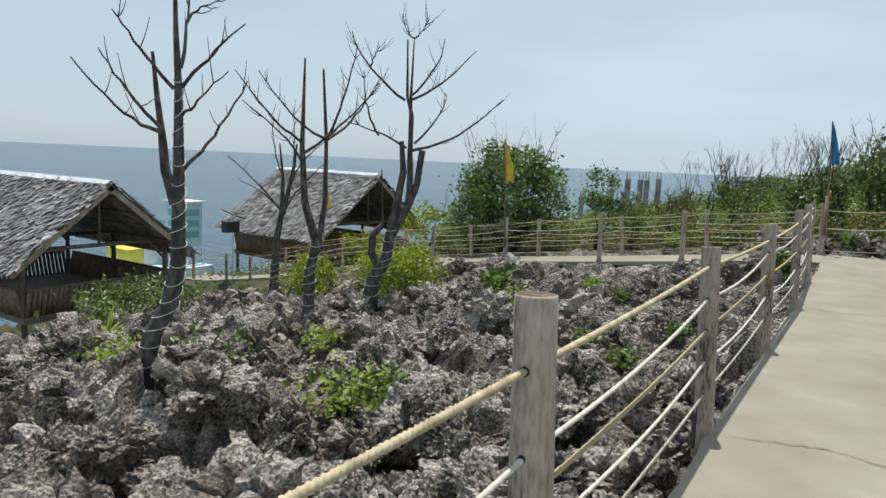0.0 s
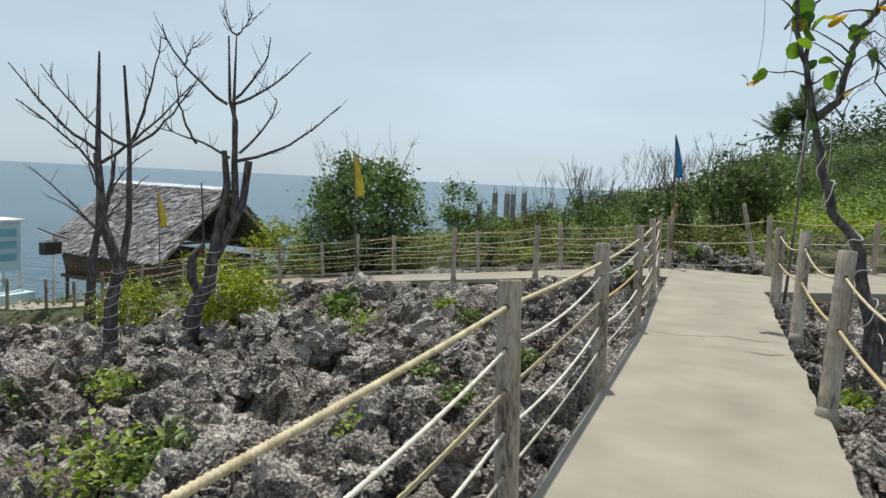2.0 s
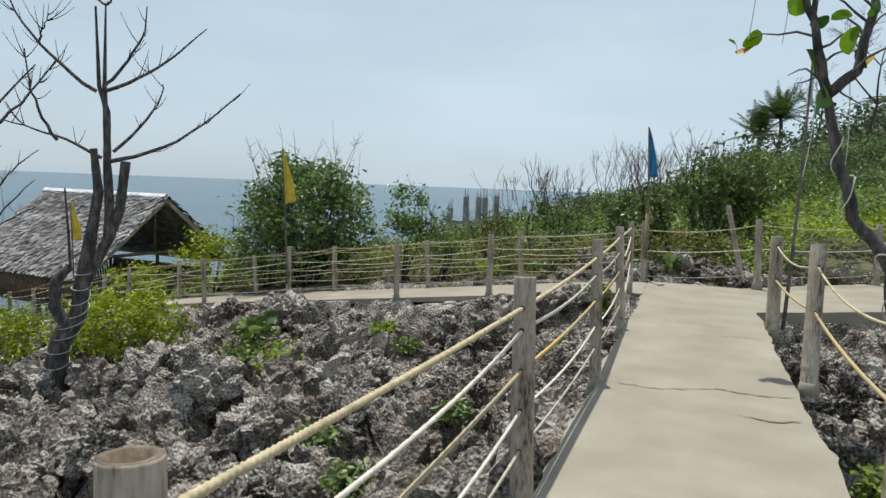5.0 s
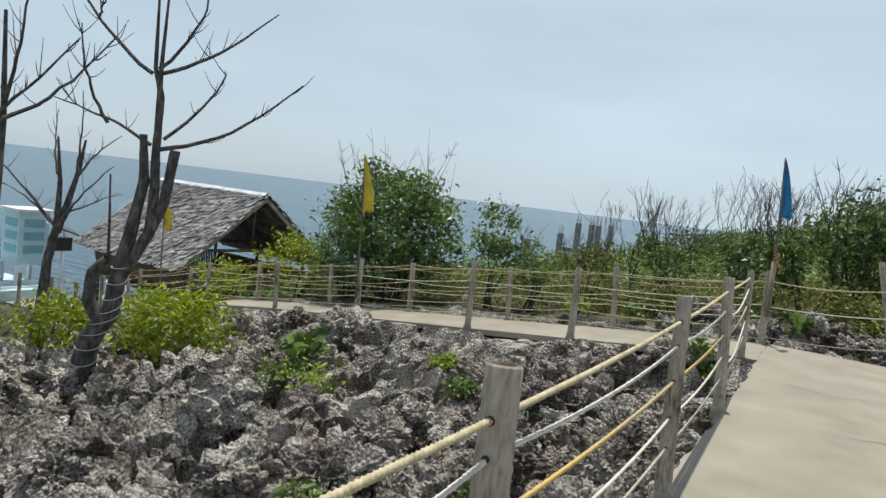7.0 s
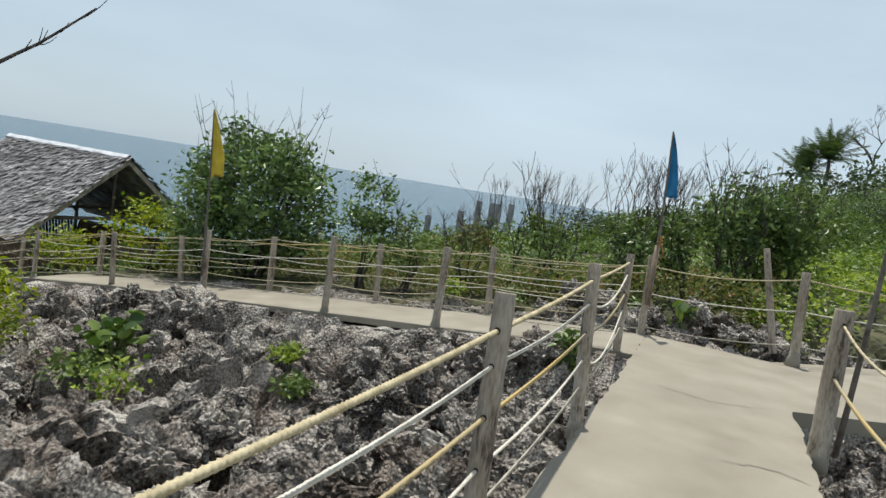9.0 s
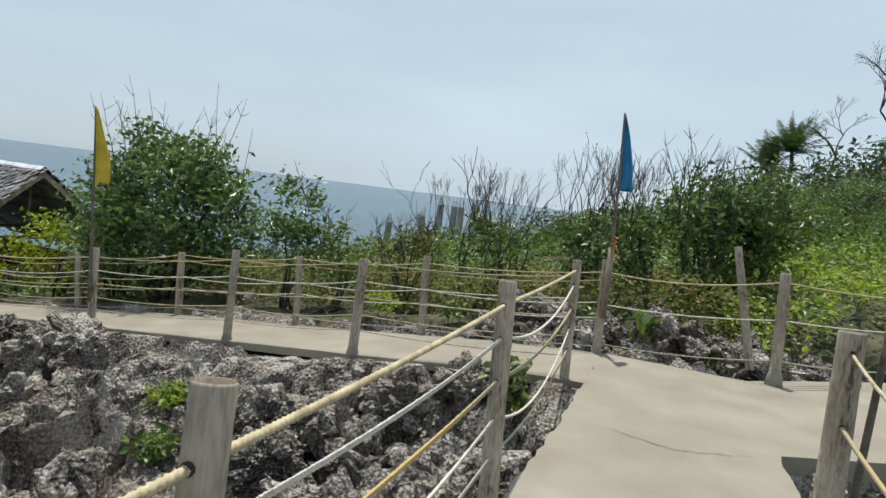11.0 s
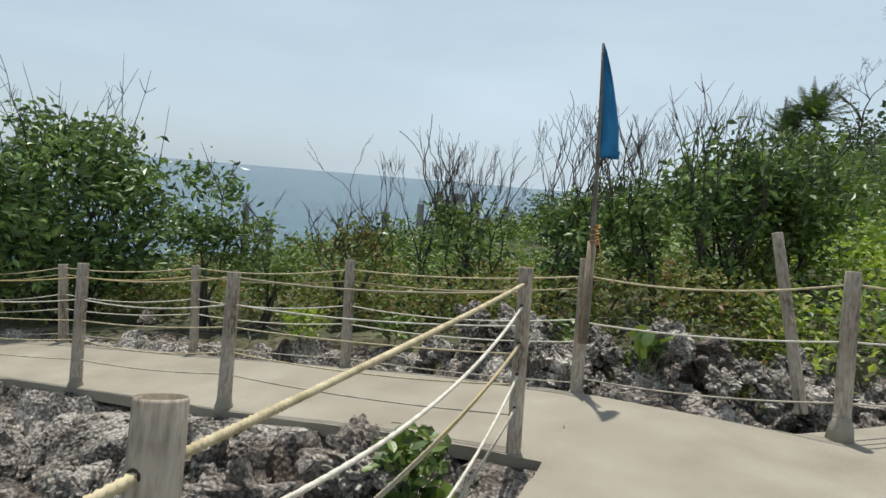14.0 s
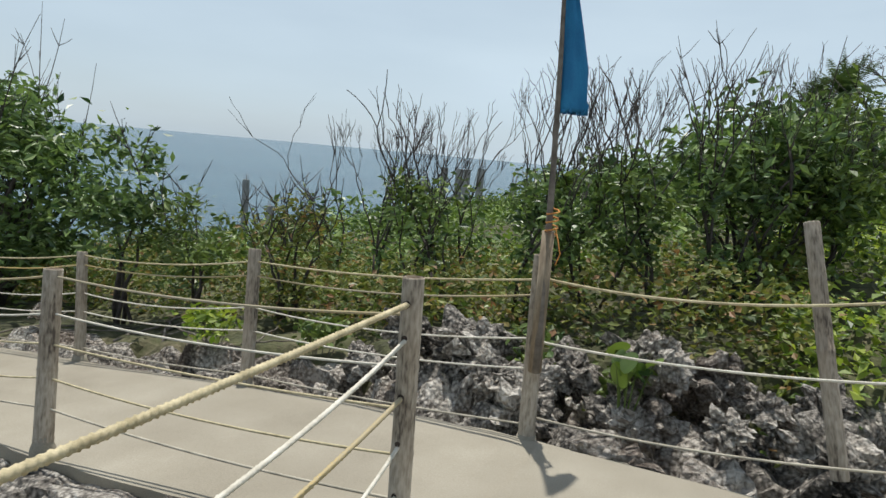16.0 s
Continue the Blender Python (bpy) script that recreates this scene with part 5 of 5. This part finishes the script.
# ---- shrubs ----
def shrub(name, x, y, rx, ry, low, top, n, size, material, label, seed, stems=7, bare=0, category="shrub", group="", clump=0.22, flat=1.0, slim=0.42, twig=0.35):
    """A shrub between the heights low and top: stems, a crown of clumped leaves with gaps, and bare twigs that stand out of it."""
    rng, nr = random.Random(seed), np.random.default_rng(seed)
    gz = float(ground_z(x, y))
    t = thing(name, label, category, group=group, at=(x, y, gz))
    lo, hi = low - gz, top - gz
    mid, half = (lo + hi) / 2, (hi - lo) / 2
    s = Soup()
    k = max(6, int(n / 38))
    d = nr.normal(0, 1, (k, 3))
    d /= np.linalg.norm(d, axis=1, keepdims=True)
    rad = nr.uniform(0.25, 1.0, (k, 1)) ** 0.45
    c = d * rad * np.array([rx, ry, half]) * nr.uniform(0.82, 1.12, (k, 1))
    c[:, 2] += mid
    c[:, :2] *= (1.0 - 0.25 * np.clip((c[:, 2:3] - mid) / max(half, 0.01), 0, 1))
    c[:, 2] = np.maximum(c[:, 2], lo * 0.5 + 0.05)
    for i in range(stems):
        e = c[rng.randrange(k)]
        p0 = Vector((rng.uniform(-0.12, 0.12), rng.uniform(-0.12, 0.12), -0.15))
        r = 0.016 + 0.014 * half
        s.ring_tube(bend(p0, e * 0.9, (rng.uniform(-0.1, 0.1), rng.uniform(-0.1, 0.1), 0.1), 5, 0.03), [r, r * 0.9, r * 0.75, r * 0.6, r * 0.45, r * 0.3], 6)
    for i in range(bare):
        a = rng.uniform(0, 2 * math.pi)
        p0 = Vector((rng.uniform(-0.7, 0.7) * rx, rng.uniform(-0.5, 0.5) * ry, mid + rng.uniform(-0.3, 0.4) * half))
        L = rng.uniform(0.5, 1.0) * half + twig * rng.uniform(0.7, 1.3)
        v = Vector((math.cos(a) * 0.45, math.sin(a) * 0.35, 1.0)).normalized() * L
        tw = bend(p0, p0 + v, (rng.uniform(-0.1, 0.1), rng.uniform(-0.1, 0.1), 0), 5, 0.015)
        s.ring_tube(tw, [0.010, 0.008, 0.007, 0.005, 0.004, 0.0025], 5)
        for _ in range(6):
            q = tw[rng.randint(1, 4)]
            v2 = (v.normalized() * 0.7 + Vector((rng.uniform(-1, 1), rng.uniform(-1, 1), rng.uniform(0, 0.6)))).normalized() * rng.uniform(0.12, 0.34)
            s.ring_tube([q, q + v2 * 0.5 + Vector((0, 0, -0.01)), q + v2], [0.005, 0.004, 0.0025], 4)
    if s.v:
        tagged(child("brushwood", s.mesh("brushwood", M_BRANCH, True), t, "grey bare twigs"), kind="stuff")
    pick = nr.integers(0, k, n)
    pts = c[pick] + nr.normal(0, clump, (n, 3)) * np.array([1, 1, 0.8 * flat])
    pts[:, 2] = np.maximum(pts[:, 2], 0.03)
    v, f = leaves(pts, nr.uniform(0.7, 1.25, n) * size, nr, 0.25, slim, 0.5)
    child("crown", mesh_np("crown", v, f, material), t)
    return t


shrub("large_shrub", -7.75, 15.15, 1.65, 1.2, -0.75, 1.95, 8500, 0.15, M_LEAF_BUSH, "large dense dark green shrub with bare twigs on top", 21, 12, 40, clump=0.17, twig=0.6)
shrub("large_shrub", -8.9, 15.3, 1.0, 0.9, -1.1, 0.55, 1800, 0.12, M_LEAF_BUSH, "dark green shrub with many bare grey twigs", 22, 8, 26, clump=0.17)
shrub("small_tree", -5.15, 15.0, 0.42, 0.40, 0.05, 1.42, 1100, 0.12, M_LEAF_BUSH, "small pointed dark green tree behind the fence", 23, 5, 2, "tree", clump=0.12)
shrub("small_tree", -4.45, 15.2, 0.45, 0.4, -0.2, 0.80, 700, 0.11, M_LEAF_MID, "low green shrub beside a small tree", 24, 5, 6, clump=0.13)
shrub("small_shrub", -3.45, 15.6, 0.55, 0.4, -0.1, 0.85, 650, 0.10, M_LEAF_DRY, "low sparse shrub with bare twigs", 25, 7, 16, clump=0.14)
shrub("yellow_shrub", -10.6, 15.4, 1.0, 0.8, -1.2, 0.12, 1500, 0.12, M_LEAF_YEL, "yellow-green leafy shrub beside a thatched hut", 26, 6, 3, clump=0.15)
shrub("yellow_shrub", -12.6, 14.9, 0.9, 0.6, -1.7, -0.75, 900, 0.12, M_LEAF_YEL, "low yellow-green shrub beside a thatched hut", 27, 5, 0, clump=0.15)
shrub("yellow_shrub", -7.2, 9.2, 0.95, 0.7, -1.3, -0.28, 2600, 0.105, M_LEAF_YEL, "bright yellow-green shrub at the foot of bare trees", 28, 6, 0, clump=0.13)
shrub("yellow_shrub", -9.1, 8.7, 0.55, 0.6, -1.6, -0.62, 1500, 0.10, M_LEAF_YEL, "bright yellow-green shrub growing among rocks", 29, 6, 0, clump=0.13)
shrub("green_shrub", -11.2, 6.2, 1.3, 1.0, -1.75, -1.25, 1400, 0.12, M_LEAF_MID, "low green shrub in front of a hut", 31, 5, 0, clump=0.15)
# half-bare shrubs behind the junction: leaning forked stems, upright twigs, leaves in loose tufts
def half_bare_shrub(x, y, top, seed, reach, n_stems, n, material):
    rng, nr = random.Random(seed), np.random.default_rng(seed)
    g = float(ground_z(x, y))
    t = thing("half_bare_shrub", "half-bare grey shrub with sparse leaves and upright twigs", "shrub", group="half-bare shrubs behind the fence", at=(x, y, g))
    H = top - g
    tufts, fine = [], Soup()

    def grow(s, p, d, L, r, depth):
        q = p + d * L
        s.ring_tube(bend(p, q, (rng.uniform(-0.08, 0.08) * L, rng.uniform(-0.08, 0.08) * L, 0.06 * L), 4, 0.012), [r, r * 0.92, r * 0.84, r * 0.76, r * 0.66], 6 if r > 0.008 else 4)
        if depth == 0 or q.z > 1.12 * H:
            return
        if q.z > 0.25 * H:
            tufts.append(q)
        for k in range(2 if depth > 1 else 3):
            spread = 0.55 if depth > 2 else 0.42
            v = (d * 0.7 + Vector((rng.uniform(-1, 1) * spread, rng.uniform(-1, 1) * spread, rng.uniform(0.25, 0.75)))).normalized()
            grow(s if depth > 3 else fine, q, v, L * rng.uniform(0.62, 0.92), max(r * 0.62, 0.0026), depth - 1)

    for k in range(n_stems):
        a = rng.uniform(0, 2 * math.pi)
        lean = rng.uniform(0.25, 0.95)
        s = Soup()
        d = Vector((math.cos(a) * lean, math.sin(a) * lean * 0.6, 1.0)).normalized()
        grow(s, Vector((math.cos(a) * reach * rng.uniform(0, 0.5), math.sin(a) * reach * 0.3, -0.12)), d, H * rng.uniform(0.34, 0.50), rng.uniform(0.016, 0.028), 5)
        child("stem", s.mesh("stem", M_BRANCH, True), t)
    tagged(child("brushwood", fine.mesh("brushwood", M_BRANCH, True), t, "bare twigs coloured dark as if backlit"), kind="stuff")
    low = [q for q in tufts if q.z < 0.72 * H] or tufts
    c = np.array([tuple(rng.choice(low)) for _ in range(n)]) + nr.normal(0, 0.09, (n, 3))
    v, f = leaves(c, nr.uniform(0.06, 0.13, n), nr, 0.2, 0.5, 0.5)
    child("crown", mesh_np("crown", v, f, material), t)


for k, (sx, sy, top, n) in enumerate(((-2.45, 16.0, 1.4, 200), (-1.7, 16.3, 1.6, 330), (-1.05, 16.0, 1.72, 420), (-0.4, 16.5, 1.95, 520), (0.35, 16.2, 2.0, 600), (1.0, 16.6, 2.15, 300))):
    half_bare_shrub(sx, sy, top, 340 + k, 0.4, 5, int(2.2 * n), M_LEAF_MID if k % 2 else M_LEAF_BUSH)
shrub("dense_shrub", 0.95, 17.1, 0.95, 0.8, 1.0, 2.2, 3200, 0.125, M_LEAF_BUSH, "dense dark green shrub with bare twigs above", 50, 9, 6, clump=0.16, twig=0.7)
shrub("dense_shrub", 1.65, 17.5, 0.65, 0.7, 0.8, 2.4, 2400, 0.13, M_LEAF_MID, "dense bright green shrub beyond the path", 51, 8, 4, clump=0.17)

# scrub on the hillside
rngh = random.Random(77)
made = 0
while made < 105:
    hx, hy = rngh.uniform(-9, 24), rngh.uniform(18.0, 46)
    lim = -3.2 - 0.12 * (hy - 18)
    if hx < lim and rngh.random() < 0.55 or (hx > 0.8 and hy < 25.0 and hy < 21 + 1.1 * hx) or (-6 < hx < 3.5 and hy < 26):
        continue
    g = float(ground_z(hx, hy))
    hgt = rngh.uniform(0.9, 1.8) if hx > lim else rngh.uniform(0.4, 0.8)
    far = hy > 30
    shrub("hillside_shrub", hx, hy, rngh.uniform(0.9, 1.7), rngh.uniform(0.8, 1.4), g + 0.1, g + hgt, 1500 if not far else 1500, 0.12 if not far else 0.135,
          rngh.choice((M_LEAF_HILL, M_LEAF_BUSH, M_LEAF_HILL, M_LEAF_FAR)), "green hillside shrub among dense scrub", 100 + made, 3, rngh.choice((0, 0, 0, 4)), group="hillside shrubs", clump=0.2)
    made += 1


# ---- creeping plants and distant woods ----
def carpet(name, label, x0, x1, y0, y1, n, size, depth, material, seed, keep=None, mound=0.0):
    nr = np.random.default_rng(seed)
    x, y = nr.uniform(x0, x1, n), nr.uniform(y0, y1, n)
    dens = vnoise(x * 1.1, y * 1.1, seed) * 0.6 + vnoise(x * 3.3, y * 3.3, seed + 1) * 0.4
    ok = (dens > nr.uniform(0.2, 0.55, n)) & ~paved(x, y, 0.12)
    if keep:
        ok &= keep(x, y)
    x, y, dens = x[ok], y[ok], dens[ok]
    z = ground_z(x, y) + nr.uniform(0.02, 1.0, len(x)) * depth * (0.35 + 1.1 * dens)
    if mound:
        d1, d2, val, _ = cells(x + 0.5 * vnoise(x, y, 5), y + 0.5 * vnoise(x, y, 6), 0.55, seed + 9)
        z = z + mound * (0.15 + 0.85 * val) * np.sqrt(np.clip(1 - (d1 / 0.75) ** 2, 0, 1)) * nr.uniform(0.15, 1.0, len(x)) ** 0.45
    v, f = leaves(np.stack([x, y, z], 1), nr.uniform(0.7, 1.3, len(x)) * size, nr, 0.1, 0.62, 0.9)
    thing(name, label, "plants", kind="stuff", data=mesh_np(name, v, f, material))


carpet("creeping_vines", "bright green creeping vines covering the slope", 1.2, 16, 14.6, 26, 52000, 0.095, 0.30, M_LEAF_VINE, 301, lambda x, y: y > 14.4 + 0.75 * (x - 1.6), mound=0.4)
carpet("creeping_vines", "mixed green and dry brown creepers behind the fence", -10.5, 1.6, 14.3, 19.5, 42000, 0.075, 0.55, M_LEAF_DRY, 302, lambda x, y: y > 14.5 - 0.06 * x + 0.5 * vnoise(x, y * 0 + 3.0, 9))
carpet("creeping_vines", "low yellow-green creepers among dry scrub", -9, 2.5, 14.9, 20, 14000, 0.09, 0.55, M_LEAF_MID, 303, lambda x, y: vnoise(x * 0.7, y * 0.7, 44) > 0.42)
carpet("low_scrub", "low green scrub reaching down to the sea", -20, 26, 18, 48, 110000, 0.135, 0.3, M_LEAF_HILL, 304, mound=0.8)
carpet("low_scrub", "low green scrub between the huts", -24, -10, 2, 22, 16000, 0.13, 0.4, M_LEAF_MID, 305, lambda x, y: (vnoise(x * 0.5, y * 0.5, 45) > 0.42) & ((y > 10.5) | (vnoise(x * 0.9, y * 0.9, 46) > 0.72)))


def far_woods():
    nr = np.random.default_rng(9)
    k = 420
    y = nr.uniform(44, 110, k)
    x = nr.uniform(-4, 60, k) * (y / 60)
    h = nr.uniform(1.2, 3.2, k)
    c = np.stack([x, y, ground_z(x, y) + h * 0.6], 1)
    n = k * 130
    i = nr.integers(0, k, n)
    p = c[i] + np.clip(nr.normal(0, 1, (n, 3)), -1.5, 1.5) * np.stack([h[i] * 0.45, h[i] * 0.45, h[i] * 0.32], 1)
    v, f = leaves(p, nr.uniform(0.2, 0.42, n), nr, 0.2, 0.6, 0.6)
    thing("distant_woods", "distant dark green woods on the hilltop", "woods", kind="stuff", data=mesh_np("distant_woods", v, f, M_LEAF_FAR))


far_woods()


def palm(x, y, top, seed):
    rng = random.Random(seed)
    g = float(ground_z(x, y))
    t = thing("coconut_palm", "distant coconut palm with drooping fronds", "palm tree", group="distant palms", at=(x, y, g))
    h = top - g - 1.2
    child("trunk", Soup().ring_tube(bend((0, 0, -0.3), (0.2, 0, h), (0.2, 0, 0), 6), [0.2, 0.18, 0.17, 0.16, 0.15, 0.14, 0.13], 8).mesh("trunk", M_BARK, True), t)
    for k in range(30):
        a, el = k * 2.4 + rng.uniform(-0.2, 0.2), rng.uniform(0.0, 1.45)
        d = Vector((math.cos(a) * math.cos(el), math.sin(a) * math.cos(el), math.sin(el)))
        L = rng.uniform(2.3, 3.3)
        pts = [Vector((0.2, 0, h)) + d * (L * i / 8) + Vector((0, 0, -1.0 * (i / 8) ** 2 * math.cos(el))) for i in range(9)]
        V, F = [], []
        sd = d.cross(Vector((0, 0, 1))).normalized()
        for i in range(1, 9):
            for j in range(4):
                p = pts[i - 1].lerp(pts[i], j / 4)
                w = 0.55 * math.sin(math.pi * min(0.97, (i + j / 3) / 9.5)) + 0.08
                for sg in (-1, 1):
                    q = len(V)
                    tip = p + sd * (sg * w) + d * 0.25 + Vector((0, 0, -0.30 * w - rng.uniform(0, 0.12)))
                    V += [tuple(p), tuple(p + d * 0.06), tuple(tip + d * 0.02), tuple(tip)]
                    F.append((q, q + 1, q + 2, q + 3))
        child("frond", mesh_np("frond", V, F, M_PALM), t)


for px, py, pt, sd in ((6.3, 62.0, 8.9, 1), (4.9, 63.0, 7.6, 2), (13.4, 58.0, 9.8, 4), (16.0, 60.0, 9.4, 5), (19.0, 58.0, 9.8, 6)):
    palm(px, py, pt, sd)


def far_bare_tree(x, y, top, seed):
    rng = random.Random(seed)
    g = float(ground_z(x, y))
    t = thing("distant_bare_tree", "distant bare spreading tree on the hilltop", "tree", group="distant bare trees", at=(x, y, g))
    s = Soup()
    h = top - g

    def grow(p, d, L, r, depth):
        e = p + d * L
        s.ring_tube(bend(p, e, (rng.uniform(-0.1, 0.1) * L, 0, 0), 3), [r, r * 0.9, r * 0.8, r * 0.65], 5)
        if depth:
            for _ in range(3):
                v = (d + Vector((rng.uniform(-1, 1), rng.uniform(-1, 1), rng.uniform(-0.35, 0.4))) * 0.95).normalized()
                grow(e, v, L * rng.uniform(0.55, 0.8), r * 0.6, depth - 1)

    grow(Vector((0, 0, -0.3)), Vector((0.05, 0, 1)), h * 0.42, 0.10, 5)
    child("trunk", s.mesh("trunk", M_BRANCH, True), t)


far_bare_tree(9.5, 63.5, 11.2, 3)
far_bare_tree(9.6, 46.0, 12.0, 4)


# ---- weeds growing out of the rock ----
for k, (wx, wy, ws) in enumerate(WEEDS):
    nr = np.random.default_rng(500 + k)
    n = 240
    c = np.clip(nr.normal(0, 1, (n, 3)), -1.7, 1.7) * np.array([ws * 0.48, ws * 0.48, ws * 0.28]) + np.array([0, 0, ws * 0.45])
    v, f = oval_leaves(c, nr.uniform(0.035, 0.10, n), nr, 0.3, 0.55, 0.6)
    t = thing("weed", "green leafy weed growing from a rock crevice", "weed", group="weeds among the rocks", at=(wx, wy, max(float(ground_z(wx, wy)) + 0.08, float(smooth_ground(wx, wy)) - 0.14)))
    tagged(child("foliage", mesh_np("foliage", v, f, M_LEAF_MID if k % 3 else M_LEAF_VINE), t), kind="stuff")
    for q in range(6):
        stem = Soup().ring_tube(bend((0, 0, -0.35), c[q * 9], (0, 0, 0.02), 3), [0.006, 0.005, 0.004, 0.003], 5)
        child("stem", stem.mesh("stem", M_TWIG, True), t)


# ---- cracks in the concrete ----
def crack(pts, width):
    rng = random.Random(int(pts[0][1] * 100))
    V, F = [], []
    line = []
    for (a, b) in zip(pts[:-1], pts[1:]):
        n = max(3, int(math.dist(a, b) / 0.035))
        for i in range(n):
            t = i / n
            line.append((a[0] * (1 - t) + b[0] * t + rng.uniform(-0.012, 0.012), a[1] * (1 - t) + b[1] * t + rng.uniform(-0.018, 0.018)))
    for i, (x, y) in enumerate(line):
        w = width * rng.uniform(0.3, 1.0) * min(1.0, 0.2 + i / 6, 0.2 + (len(line) - i) / 6)
        V += [(x, y - w, 0.0065), (x, y + w, 0.0065)]
        if i:
            k = 2 * i
            F.append((k - 2, k, k + 1, k - 1))
    thing("trim_crack", "dark hairline crack across the concrete walkway", "crack", kind="structure", data=mesh_np("trim_crack", V, F, M_CRACK))


crack([(0.12, 6.70), (0.5, 6.66), (0.9, 6.86), (1.2, 6.82), (1.45, 6.90)], 0.010)
crack([(1.0, 6.30), (1.2, 6.22), (1.42, 6.34)], 0.014)
crack([(0.1, 2.2), (0.6, 2.35), (1.0, 2.25)], 0.006)
crack([(0.9, 8.9), (1.2, 9.0), (1.46, 8.9)], 0.008)
crack([(0.3, 10.5), (0.8, 10.35), (1.3, 10.6)], 0.006)


# ---- fallen sticks and a spiky plant ----
def stick(x, y, yaw, length, r):
    dx, dy = math.cos(yaw) * length / 2, math.sin(yaw) * length / 2
    zs = [float(ground_z(x + dx * k, y + dy * k)) for k in (-1, -0.5, 0, 0.5, 1)]
    z = max(zs) + r
    s = Soup()
    s.ring_tube(bend((-dx, -dy, zs[0] - zs[2]), (dx, dy, max(zs[4], zs[2]) - zs[2] + r), (0, 0, max(0.0, z - zs[2]) * 0.5), 7, 0.015), [r * (1 - 0.06 * i) for i in range(8)], 6)
    thing("dry_stick", "dry grey fallen stick lying on rough ground", "stick", group="fallen sticks", at=(x, y, zs[2]), data=s.mesh("dry_stick", M_TWIG, True))


stick(-2.75, 1.9, 2.2, 0.9, 0.018)
rs = random.Random(4)
for _ in range(16):
    stick(rs.uniform(-6.5, 0.6), rs.uniform(13.95, 15.3), rs.uniform(0, 3.1), rs.uniform(0.4, 1.1), rs.uniform(0.008, 0.016))
for _ in range(9):
    stick(rs.uniform(-5.5, -0.8), rs.uniform(2.0, 11.0), rs.uniform(0, 3.1), rs.uniform(0.3, 0.7), rs.uniform(0.006, 0.011))


def spiky_plant(x, y, reach, n, label, seed):
    rng = random.Random(seed)
    t = thing("spiky_plant", label, "plant", group="spiky plants", at=(x, y, float(ground_z(x, y))))
    for k in range(n):
        a, el = k * 2.4, rng.uniform(0.5, 1.3)
        d, sd = Vector((math.cos(a) * math.cos(el), math.sin(a) * math.cos(el), math.sin(el))), Vector((-math.sin(a), math.cos(a), 0))
        L = reach * rng.uniform(0.7, 1.1)
        V, F = [], []
        for i in range(8):
            f = i / 7
            p = d * (L * f) + Vector((0, 0, -0.5 * L * f * f * math.cos(el)))
            w = reach * 0.055 * math.sin(math.pi * (0.12 + 0.86 * f))
            V += [tuple(p - sd * w), tuple(p + Vector((0, 0, -w * 0.5))), tuple(p + sd * w)]
            if i:
                q = 3 * i
                F += [(q - 3, q - 2, q + 1, q), (q - 2, q - 1, q + 2, q + 1)]
        child("leaf", mesh_np("leaf", V, F, M_LEAF_VINE, True), t)


spiky_plant(-11.3, 5.6, 1.0, 16, "arching spiky green plant in front of a hut", 1)
spiky_plant(-10.4, 5.0, 0.7, 12, "small arching spiky plant among rocks", 2)


def broad_plant(x, y, z, reach, n, size, label, seed):
    rng, nr = random.Random(seed), np.random.default_rng(seed)
    t = thing("broad_leaved_plant", label, "plant", group="broad-leaved plants", at=(x, y, z))
    tips = []
    for k in range(n):
        a, el = k * 2.4, rng.uniform(0.35, 1.3)
        tip = Vector((math.cos(a) * math.cos(el), math.sin(a) * math.cos(el), math.sin(el) * 0.9)) * reach * rng.uniform(0.55, 1.0)
        child("stem", Soup().ring_tube(bend((0, 0, -0.5), tip, (0, 0, 0.08), 4), [0.008, 0.007, 0.006, 0.005, 0.003], 5).mesh("stem", M_LEAF_MID, True), t)
        tips.append(tuple(tip))
    c = np.array(tips + [tuple(Vector(q) * 0.7) for q in tips])
    v, f = broad_leaves(c, nr.uniform(0.7, 1.2, len(c)) * size, nr, 0.5, 0.72, 0.5)
    child("foliage", mesh_np("foliage", v, f, M_LEAF_HILL, True), t)


broad_plant(-0.55, 11.2, -0.27, 0.26, 12, 0.17, "broad-leaved green plant at the path corner", 3)
broad_plant(-5.3, 9.9, -0.95, 0.50, 34, 0.15, "drooping broad-leaved plant growing from rock", 4)
broad_plant(0.35, 13.75, 0.16, 0.26, 8, 0.15, "small broad-leaved seedling behind the rope fence", 5)


build_rocks()
